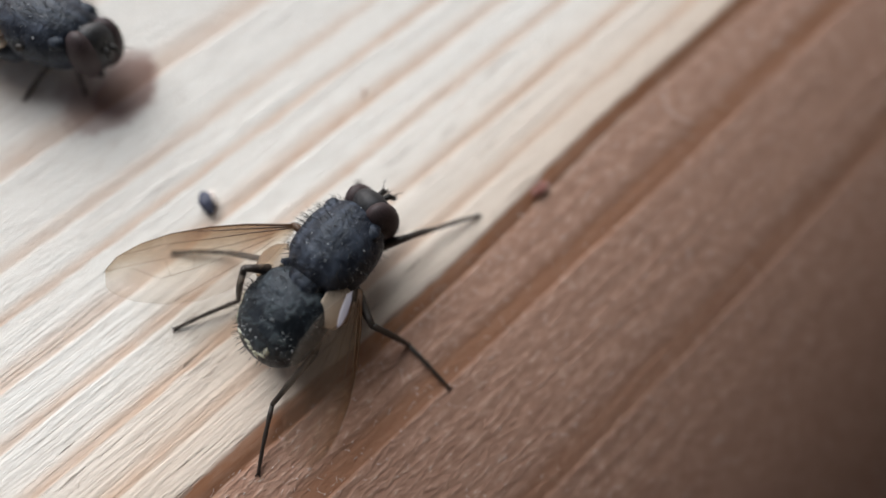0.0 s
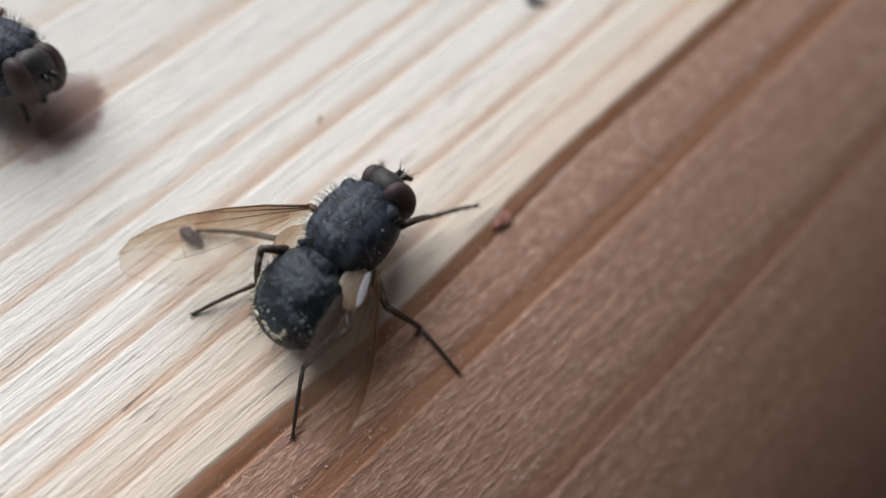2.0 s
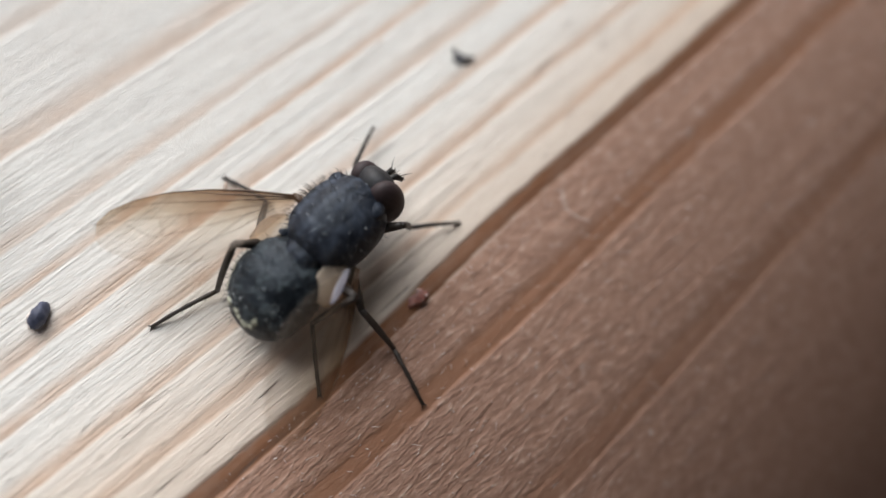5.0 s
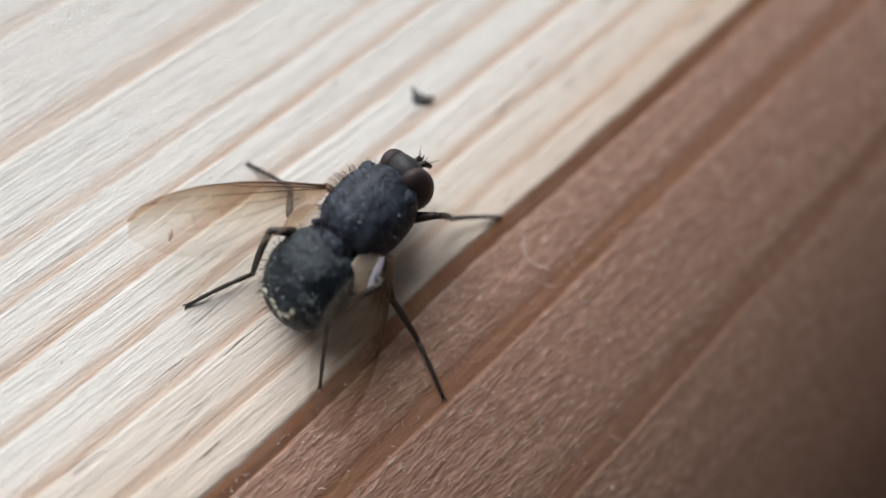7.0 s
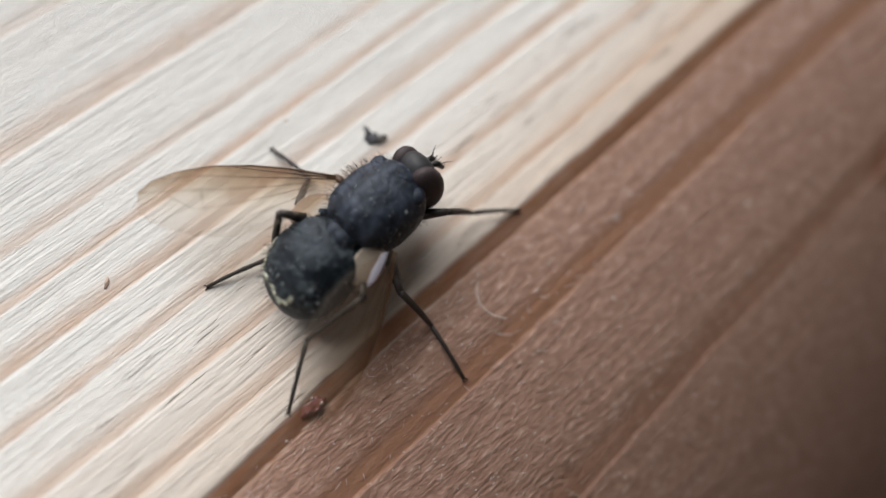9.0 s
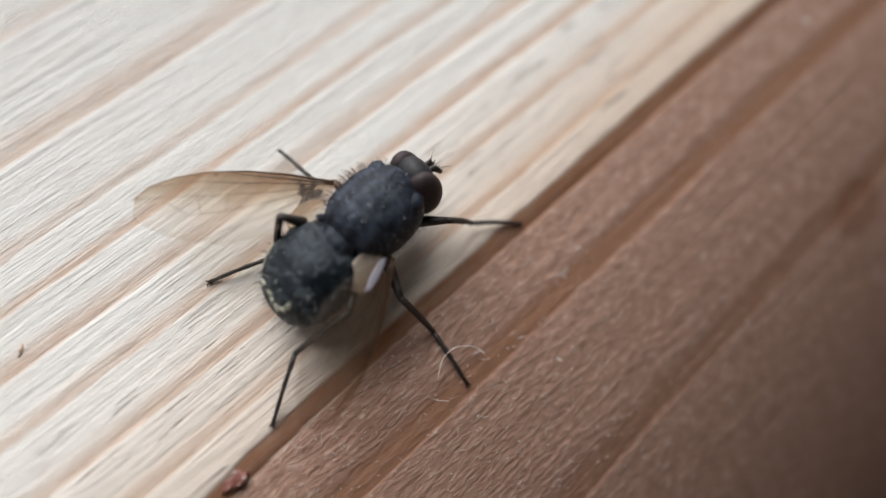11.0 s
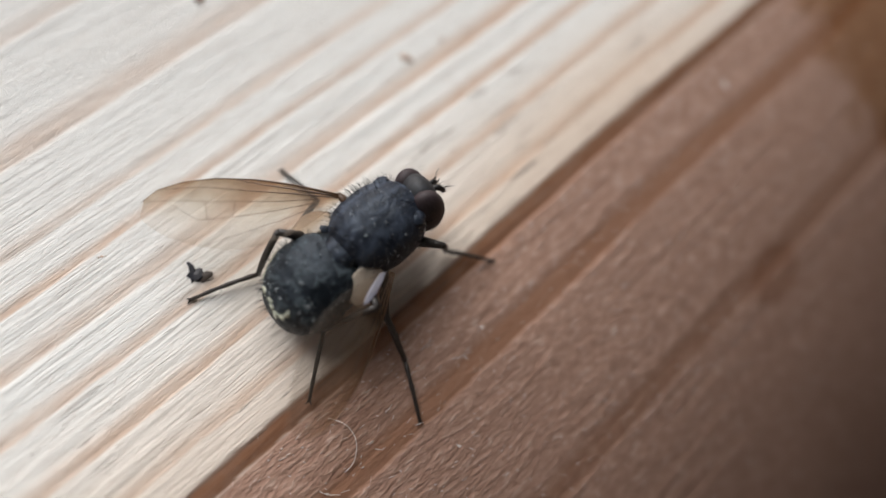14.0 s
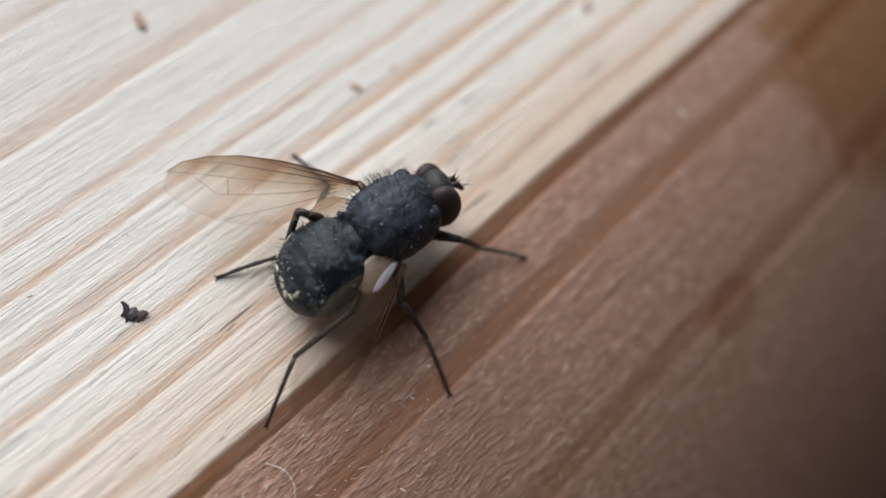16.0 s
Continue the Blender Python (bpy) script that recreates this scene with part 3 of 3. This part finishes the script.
    part("pollen", pollen(abdomen), POLLEN, abdomen, "clumps of pale greenish pollen near the tail")
    return fly


def pollen(body):
    """Pale clumps clinging to the tail and the flank of the abdomen."""
    rnd = random.Random(61)
    bm = bmesh.new()
    homes = [Vector((-0.15, -0.93, 0.34)), Vector((0.15, -0.95, 0.25)), Vector((-0.5, -0.8, 0.3)), Vector((-0.82, -0.5, 0.25)), Vector((0.3, -0.8, 0.5)), Vector((-0.9, -0.15, 0.35))]
    for p, d in on_blob((0.22, -2.2, 1.37), (1.5, 1.4, 1.08), 75, 62, lambda v: min((v - h.normalized()).length for h in homes) < rnd.uniform(0.03, 0.17), body):
        p, out, r = Vector(p), Vector(d).normalized(), rnd.choice((0.02, 0.03, 0.045, 0.07, 0.1))
        side = out.orthogonal().normalized()
        up = out.cross(side)
        rim = [bm.verts.new((p + out * rnd.uniform(0.0, 0.012) + (side * math.cos(a) + up * math.sin(a)) * r * rnd.uniform(0.5, 1.4)) * MM) for a in (0, 1.0, 2.0, 3.1, 4.1, 5.2)]
        tip, low = bm.verts.new((p + out * 0.03) * MM), bm.verts.new((p - out * 0.06) * MM)
        for i in range(6):
            bm.faces.new((rim[i], rim[(i + 1) % 6], tip))
            bm.faces.new((rim[(i + 1) % 6], rim[i], low))
    return bm


def flecks(body, spread, count, seed, tail):
    """Pale flakes and slivers stuck on a rounded body: dust, and painted white glints."""
    rnd = random.Random(seed)
    bm = bmesh.new()
    centres = [Vector((rnd.uniform(-0.9, 0.9), rnd.uniform(-0.9, -0.1) if tail else rnd.uniform(-0.8, 0.8), rnd.uniform(0.1, 0.8))).normalized() for _ in range(9)]
    for p, d in on_blob(*spread, count, seed, lambda v: v.z > -0.2 and (rnd.random() < 0.12 or min((v - c).length for c in centres) < 0.2), body):
        r = rnd.choice((0.012, 0.016, 0.02, 0.026, 0.036))
        slim, spin = rnd.uniform(0.25, 0.6), rnd.uniform(0, 3.1)
        turn = Vector(d).to_track_quat("Z", "Y").to_matrix() @ Matrix.Rotation(spin, 3, "Z")
        out = Vector(d).normalized()
        vs = [bm.verts.new((Vector(p) + out * rnd.uniform(0.0, 0.02) + turn @ Vector((r * rnd.uniform(0.5, 1.9) * math.cos(a), r * slim * rnd.uniform(0.5, 1.6) * math.sin(a), 0))) * MM) for a in (0, 1.2, 2.4, 3.7, 5.0)]
        tip = bm.verts.new((Vector(p) + out * 0.02) * MM)
        low = bm.verts.new((Vector(p) - out * 0.06) * MM)
        for i in range(5):
            bm.faces.new((vs[i], vs[(i + 1) % 5], tip))
            bm.faces.new((vs[(i + 1) % 5], vs[i], low))
    return bm


def leg_parts(fly):
    legs = {}
    for i, (key, (hip, (lf, lt, ls), _)) in enumerate(LEGS.items()):
        legs[key] = (leg_segment("femur", fly, lf, 0.165, 0.115, swell=1.35, spines=14, seed=i),
                     leg_segment("tibia", fly, lt, 0.105, 0.085, swell=1.15, spines=26, seed=20 + i),
                     leg_segment("tarsus", fly, ls, 0.072, 0.052, spines=26, foot=True, seed=40 + i))
    return legs


def stand(legs, key, foot):
    hip, knee, ankle, tip = bend(key, foot)
    return [aim(hip, knee), aim(knee, ankle), aim(ankle, tip)]


def wing_pose(root, tip, roll):
    """Wing root at a place, running to its tip, rolled about its length, millimetres."""
    d = Vector(tip) - Vector(root)
    q = (-d).to_track_quat("Y", "Z")
    return Matrix.Translation(Vector(root) * MM) @ q.to_matrix().to_4x4() @ pose(0, 0, 0, 0, roll, 0)


fly = build_fly("fly", "dark grey house fly walking with spread wings on pine")
fly_legs = leg_parts(fly)
build_wing(fly, -1, wing_pose((-1.36, 0.42, 2.15), (-5.1, -3.7, 1.9), -4) @ Matrix.Diagonal((1.04, 1.09, 1.0, 1)))
build_wing(fly, 1, wing_pose((1.5, 0.15, 2.05), (3.95, -4.7, 1.6), 38), 0.12)

# a second fly that keeps still
still_fly = build_fly("fly", "motionless dark grey fly resting on the board")
still_legs = leg_parts(still_fly)
build_wing(still_fly, -1, wing_pose((-0.9, 0.2, 2.4), (-1.6, -5.0, 2.3), -8))
build_wing(still_fly, 1, wing_pose((0.9, 0.2, 2.4), (1.5, -5.0, 2.3), 8))
still_fly.matrix_basis = pose(-15.25 * MM, -5.45 * MM, 0, 0, 0, -62)
for key, (hip, lengths, land) in LEGS.items():
    for ob, m in zip(still_legs[key], stand(still_legs, key, (land[0] * 0.42, land[1] * 0.4 - 0.3, 0.0))):
        ob.matrix_basis = m

# ---- small things on the board ----
SOOT = simple("sooty_crumb", (0.05, 0.058, 0.095), 0.6, 0.5, 5.0).m
PALE = simple("pale_fibre", (0.8, 0.73, 0.68), 0.6, 0.2, 5.0).m


RESIN = simple("red_brown_resin", (0.30, 0.125, 0.10), 0.3, 0.4, 4.0, Transmission_Weight=0.15).m
BEAD = simple("pale_pink_bead", (0.62, 0.45, 0.42), 0.25, 0.2, 6.0, Transmission_Weight=0.3).m
FLAKE = simple("charred_flake", (0.018, 0.019, 0.026), 0.5, 0.5, 6.0).m
CHAR = simple("dark_brown_husk", (0.06, 0.045, 0.036), 0.6, 0.4, 6.0).m
BROWN = simple("brown_grit", (0.40, 0.28, 0.21), 0.7, 0.4, 6.0).m


def lay(ob, x, y, turn=0.0, up=0.0, tilt=0.0):
    ob.matrix_basis = pose(x * MM, y * MM, (ground_at(x, y) + up) * MM, 0, tilt, turn)
    return ob


def crumb(x, y):
    ob = tagged(new("crumb"), "small dark blue-grey crumb with one pale side", "crumb")
    part("husk", blob((0, 0, 0.22), (0.24, 0.42, 0.26), 21, 0.35), SOOT, ob)
    part("pale_side", blob((0.2, 0.12, 0.16), (0.14, 0.3, 0.17), 22, 0.4), PALE, ob, "whitish side of the crumb")
    return lay(ob, x, y, 75)


def lobe(points, thick):
    """A small curled plate from an outline, millimetres."""
    bm = bmesh.new()
    top = [bm.verts.new(Vector((x, y, z + thick)) * MM) for x, y, z in points]
    low = [bm.verts.new(Vector((x, y, z - thick)) * MM) for x, y, z in points]
    bm.faces.new(top)
    bm.faces.new(low[::-1])
    n = len(points)
    for i in range(n):
        bm.faces.new((top[i], low[i], low[(i + 1) % n], top[(i + 1) % n]))
    bmesh.ops.recalc_face_normals(bm, faces=bm.faces)
    bmesh.ops.bevel(bm, geom=bm.edges[:], offset=thick * 0.5 * MM, segments=1, affect="EDGES")
    return bm


def flake(x, y):
    ob = tagged(new("flake"), "dark two-lobed husk flake curled up on the wood", "flake")
    part("body", blob((0, 0.02, 0.14), (0.2, 0.26, 0.13), 24, 0.4), FLAKE, ob)
    part("lobe", lobe([(-0.1, 0.1, 0.15), (-0.2, 0.36, 0.3), (-0.42, 0.5, 0.36), (-0.52, 0.44, 0.33), (-0.4, 0.3, 0.26), (-0.36, 0.08, 0.16), (-0.44, -0.1, 0.1), (-0.26, -0.14, 0.08), (-0.2, -0.34, 0.04), (-0.06, -0.16, 0.08)], 0.03), FLAKE, ob)
    part("lobe", lobe([(0.08, 0.06, 0.16), (0.3, 0.22, 0.28), (0.52, 0.2, 0.3), (0.56, 0.06, 0.24), (0.4, -0.1, 0.14), (0.22, -0.26, 0.08), (0.05, -0.2, 0.08)], 0.03), CHAR, ob, "browner lobe of the flake")
    lay(ob, x, y, 42)
    ob.scale = (0.85, 0.8, 0.42)
    return ob


def resin_drop(x, y, size=1.0, high=0.08):
    ob = tagged(new("resin_drop"), "flat dried red-brown resin stain" if size > 1 else "dried red-brown resin drop with pale beads", "resin")
    part("drop", blob((0, 0, 0.0), (0.24 * size, 0.42 * size, high * 0.75), 26, 0.6), RESIN, ob)
    for bx, by, r in () if size > 1 else ((-0.14, 0.18, 0.085), (0.17, 0.3, 0.1), (0.22, 0.08, 0.05), (0.1, -0.2, 0.045)):
        part("bead", blob((bx, by, 0.06), (r * 0.65, r * 0.8, r * 0.5), 27, 0.2, 2), BEAD, ob)
    return lay(ob, x, y)


def hair(points, r, label, x, y):
    """A loose hair that touches the board at its ends."""
    pts = [Vector((px, py, ground_at(x + px, y + py) - ground_at(x, y) + pz)) for px, py, pz in points]
    dense = []
    for i in range(len(pts) - 1):
        a, b, c, d = pts[max(i - 1, 0)], pts[i], pts[i + 1], pts[min(i + 2, len(pts) - 1)]
        for k in range(5):
            u = k / 5
            dense.append(0.5 * ((2 * b) + (c - a) * u + (2 * a - 5 * b + 4 * c - d) * u * u + (3 * b - a - 3 * c + d) * u ** 3))
    dense.append(pts[-1])
    ob = tagged(part("hair", tube(dense, r, 6), PALE, None), label, "hair")
    return lay(ob, x, y)


def grit(x, y, r, material, label, seed):
    ob = part("grit", blob((0, 0, r * 0.06), (r * 0.5, r * 1.3, r * 0.16), seed, 0.9, 3), material, None)
    tagged(ob, label, "grit", "grit on the board")
    return lay(ob, x, y, seed * 37)


def fibres():
    """Fine raised splinters, lint and highlight chips, most of them on the rough side of the board."""
    rnd = random.Random(77)
    bm = bmesh.new()
    for k in range(1500):
        rough_side = k < 1320
        x = rnd.uniform(0.9, 14.0) if rough_side else rnd.uniform(-9.0, 0.6)
        if rough_side and rnd.random() < 0.4:
            x = 0.9 + rnd.random() ** 2 * 6
        y = rnd.uniform(-14, 40)
        a = rnd.gauss(90, 30)
        ln = rnd.choice((0.1, 0.14, 0.2, 0.3)) * rnd.uniform(0.7, 1.2)
        z = ground_at(x, y)
        dx, dy = ln * math.cos(radians(a)), ln * math.sin(radians(a))
        up = rnd.uniform(0.02, 0.09)
        r = rnd.uniform(0.004, 0.010)
        tube([(x, y, z - 0.02), (x + dx * 0.5, y + dy * 0.5, z + up), (x + dx, y + dy, z + up * rnd.uniform(0.2, 1.5))], [r, r * 1.1, r * 0.4], 4, bm)
    # short fat pale chips, standing in for bright highlights on the bumps
    for _ in range(650):
        x, y, a = 0.95 + rnd.random() ** 1.4 * 9.5, rnd.uniform(-12, 34), rnd.gauss(90, 40)
        ln, z = rnd.uniform(0.05, 0.12), ground_at(x, y)
        dx, dy = ln * math.cos(radians(a)), ln * math.sin(radians(a))
        r = rnd.uniform(0.010, 0.020)
        tube([(x, y, z), (x + dx * 0.5, y + dy * 0.5, z + 0.03), (x + dx, y + dy, z + 0.02)], [r * 0.6, r, r * 0.5], 5, bm)
    ob = part("splinters", bm, PALE, None)
    return tagged(ob, "fine pale splinters, lint and highlight chips standing on the grain", "splinters", kind="stuff")


loose_crumb = crumb(-6.74, -5.05)
flake(-5.02, 11.68)
resin_drop(0.62, 4.25)
loose_hair = hair([(-0.75, 0.3, 0.06), (-0.2, 0.58, 0.14), (0.38, 0.5, 0.12), (0.8, 0.06, 0.1), (0.86, -0.36, 0.05)], 0.015, "loose curved whitish hair on the rough wood", 2.0, 11.55)
hair([(0, 0, 0.03), (0.25, 0.12, 0.06), (0.52, 0.4, 0.05)], 0.009, "tiny pale hair stuck to the brown band", 2.75, 10.25)
hair([(0, 0, 0.03), (0.2, 0.35, 0.08), (0.12, 0.75, 0.04)], 0.010, "thin pale splinter standing off the wood", 2.55, 16.1)
for k, (gx, gy, gr) in enumerate(((-3.94, 32.6, 0.26), (-13.8, 18.2, 0.3), (-6.92, 22.55, 0.2), (-7.52, 9.77, 0.1), (-6.65, 24.2, 0.1), (-6.55, 1.95, 0.13))):
    grit(gx, gy, gr, BROWN, "tiny brown grain of dirt on the wood", k + 1)
for k, (gx, gy, gr) in enumerate(((-3.74, 31.4, 0.16), (4.77, 14.4, 0.1), (2.46, 17.6, 0.1), (8.7, 21.1, 0.1), (9.6, 7.6, 0.1), (1.98, 32.2, 0.2), (2.85, 16.5, 0.09), (0.96, 21.6, 0.08), (5.8, 21.3, 0.1))):
    grit(gx, gy, gr * 0.65, PALE, "tiny whitish chip lying on the wood", k + 31)
fibres()


def motions():
    """Keys of all that moves: the fly's way and its legs."""
    rows = FLY_ROWS
    ts = np.array([r[0] for r in rows])
    vals = np.array([r[1:] for r in rows])
    slope = np.gradient(vals, ts, axis=0)

    def body(t):
        i = int(np.clip(np.searchsorted(ts, t) - 1, 0, len(ts) - 2))
        h = ts[i + 1] - ts[i]
        u = (t - ts[i]) / h
        return ((1 + 2 * u) * (1 - u) ** 2 * vals[i] + u * (1 - u) ** 2 * h * slope[i] + u * u * (3 - 2 * u) * vals[i + 1] + u * u * (u - 1) * h * slope[i + 1])

    def body_pose(t):
        x, y, turn = body(t)
        return pose(x * MM, y * MM, 0.0, 0, 0, turn - 90)
    times = [round(0.1 * k, 2) for k in range(161)]
    walk(fly, [(t, body_pose(t)) for t in times])
    walk(loose_hair, [(t, pose(x * MM, y * MM, (ground_at(x, y) + z) * MM, 0, 0, turn)) for t, x, y, z, turn in HAIR_ROWS])
    walk(loose_crumb, [(t, pose(x * MM, y * MM, (ground_at(x, y) + z) * MM, 0, 0, turn)) for t, x, y, z, turn in CRUMB_ROWS])
    for key, (hip, lengths, land) in LEGS.items():
        swings = SWINGS[key]
        places = [Vector((x, y, ground_at(x, y) + 0.04)) for x, y in PLANTS[key]]
        tracks = [[], [], []]
        for t in times:
            k = sum(1 for a, b in swings if t >= b)
            foot = places[k]
            if k < len(swings) and t > swings[k][0]:
                a, b = swings[k]
                u = (t - a) / (b - a)
                s = u * u * (3 - 2 * u)
                if key == "lf":
                    s = 1 - (1 - u) ** 2
                arc = Vector({"lf": (-1.7, 1.6, 1.0), "lh": (-0.45, 0.25, 0.8)}.get(key, (0, 0, 0.5)))
                foot = places[k].lerp(places[k + 1], s) + arc * math.sin(math.pi * u)
            local = body_pose(t).inverted() @ (foot * MM)
            for track, m in zip(tracks, stand(fly_legs, key, local / MM)):
                track.append((t, m))
        for ob, track in zip(fly_legs[key], tracks):
            walk(ob, track)


# seconds, place in millimetres, heading in degrees
FLY_ROWS = [
    (0, -1.90, -3.77, 100.2),
    (0.5, -2.02, -2.99, 102.6),
    (1, -1.83, -2.13, 102.7),
    (1.5, -1.83, -1.53, 101.2),
    (2, -1.91, -0.97, 100.8),
    (2.5, -2.13, -0.24, 101.8),
    (3, -2.15, 0.56, 101.7),
    (3.5, -2.22, 1.18, 99.8),
    (4, -2.33, 1.76, 97.4),
    (6.5, -2.48, 5.05, 96.4),
    (7, -2.38, 6.17, 97.5),
    (7.5, -2.33, 6.88, 97.3),
    (8, -2.43, 7.54, 95.2),
    (8.5, -2.49, 8.18, 93.4),
    (11, -2.59, 11.70, 92.6),
    (11.5, -2.54, 12.52, 92.7),
    (12, -2.51, 13.20, 91.9),
    (12.5, -2.52, 13.74, 89.6),
    (13, -2.50, 14.38, 88.5),
    (13.5, -2.52, 15.18, 89.0),
    (14, -2.14, 15.97, 88.9),
    (14.5, -2.15, 16.67, 88.2),
    (15, -2.10, 17.38, 86.1),
    (15.5, -1.94, 18.02, 84.8),
    (16, -1.87, 18.82, 83.3),
]
# the hair: seconds, place in millimetres, turn in degrees; a foot drags it round
HAIR_ROWS = [(0, 1.97, 11.1, 0, 183), (9.7, 1.97, 11.1, 0, 183), (10.2, 2.5, 11.35, 0.3, 140), (11.0, 2.7, 11.6, 0.3, 95), (11.9, 2.5, 11.6, 0.25, 70), (12.4, 2.0, 11.55, 0, 0), (16, 2.0, 11.55, 0, 0)]
# the crumb: a foot catches it, drags it along and flicks it away
CRUMB_ROWS = [(0, -6.74, -5.08, 0, 75), (0.4, -6.73, -5.0, 0, 75), (0.6, -6.6, -4.75, 0, 80), (1.0, -6.2, -4.36, 0, 95), (1.5, -5.97, -4.34, 0, 100), (2.0, -5.92, -4.15, 0, 105), (2.1, -6.1, -4.0, 0.2, 115),
              (2.2, -7.1, -3.75, 0.6, 160), (2.3, -7.15, -4.5, 0.3, 200), (2.45, -6.78, -4.95, 0.0, 215), (3.0, -6.7, -4.93, 0, 215), (16.0, -6.7, -4.93, 0, 215)]
# where each foot stands, in millimetres, step by step
PLANTS = {
    "rf": [(-0.05, 1.8), (-0.26, 4.55), (-0.35, 7.1), (0.14, 10.72), (0.26, 13.8), (0.47, 16.55), (1.02, 19.5), (1.98, 22.8)],
    "rm": [(3.7, -3.1), (3.58, -0.49), (3.35, 2.1), (3.38, 5.12), (3.23, 8.45), (3.28, 11.45), (3.36, 13.94), (3.62, 17.52)],
    "rh": [(1.51, -9.46), (1.44, -5.85), (1.05, -3.32), (0.92, -0.16), (0.45, 3.03), (0.15, 6.1), (0.24, 8.69), (0.5, 11.88), (0.41, 14.67)],
    "lf": [(-3.9, -0.6), (-3.75, 2.5), (-4.16, 5.58), (-3.9, 8.7), (-3.64, 11.66), (-3.3, 15.0), (-2.98, 18.3), (-2.36, 21.98)],
    "lm": [(-6.12, -7.05), (-6.28, -4.23), (-6.74, -1.29), (-6.84, 2.15), (-6.94, 5.4), (-6.94, 8.73), (-6.68, 12.42), (-6.24, 16.07), (-6.19, 19.04)],
    "lh": [(-3.92, -8.57), (-3.76, -5.73), (-4.23, -2.66), (-4.29, 0.91), (-4.44, 4.18), (-4.66, 7.35), (-4.54, 10.99), (-4.32, 14.35)],
}
SWINGS = {
    "rf": [(1.6, 2.2), (3.55, 4.1), (5.7, 6.3), (8.05, 8.55), (10.3, 10.7), (12.55, 12.95), (14.95, 15.35)],
    "rm": [(1.25, 1.6), (3.3, 3.62), (5.4, 5.75), (7.6, 8.0), (9.8, 10.15), (12.15, 12.55), (14.45, 14.8)],
    "rh": [(0.4, 0.75), (2.5, 2.85), (4.6, 4.95), (6.75, 7.1), (8.9, 9.25), (11.3, 11.7), (13.65, 14.05), (15.87, 16.27)],
    "lf": [(0.7, 1.4), (2.8, 3.5), (4.9, 5.6), (7.1, 7.8), (9.3, 10.0), (11.65, 12.45), (14.0, 14.75)],
    "lm": [(0.0, 0.42), (2.0, 2.4), (4.05, 4.45), (6.45, 6.85), (8.5, 8.9), (10.7, 11.1), (13.3, 13.75), (15.55, 15.95)],
    "lh": [(1.35, 1.95), (3.4, 3.95), (5.5, 6.1), (7.7, 8.4), (9.95, 10.55), (12.35, 13.1), (14.75, 15.4)],
}
motions()
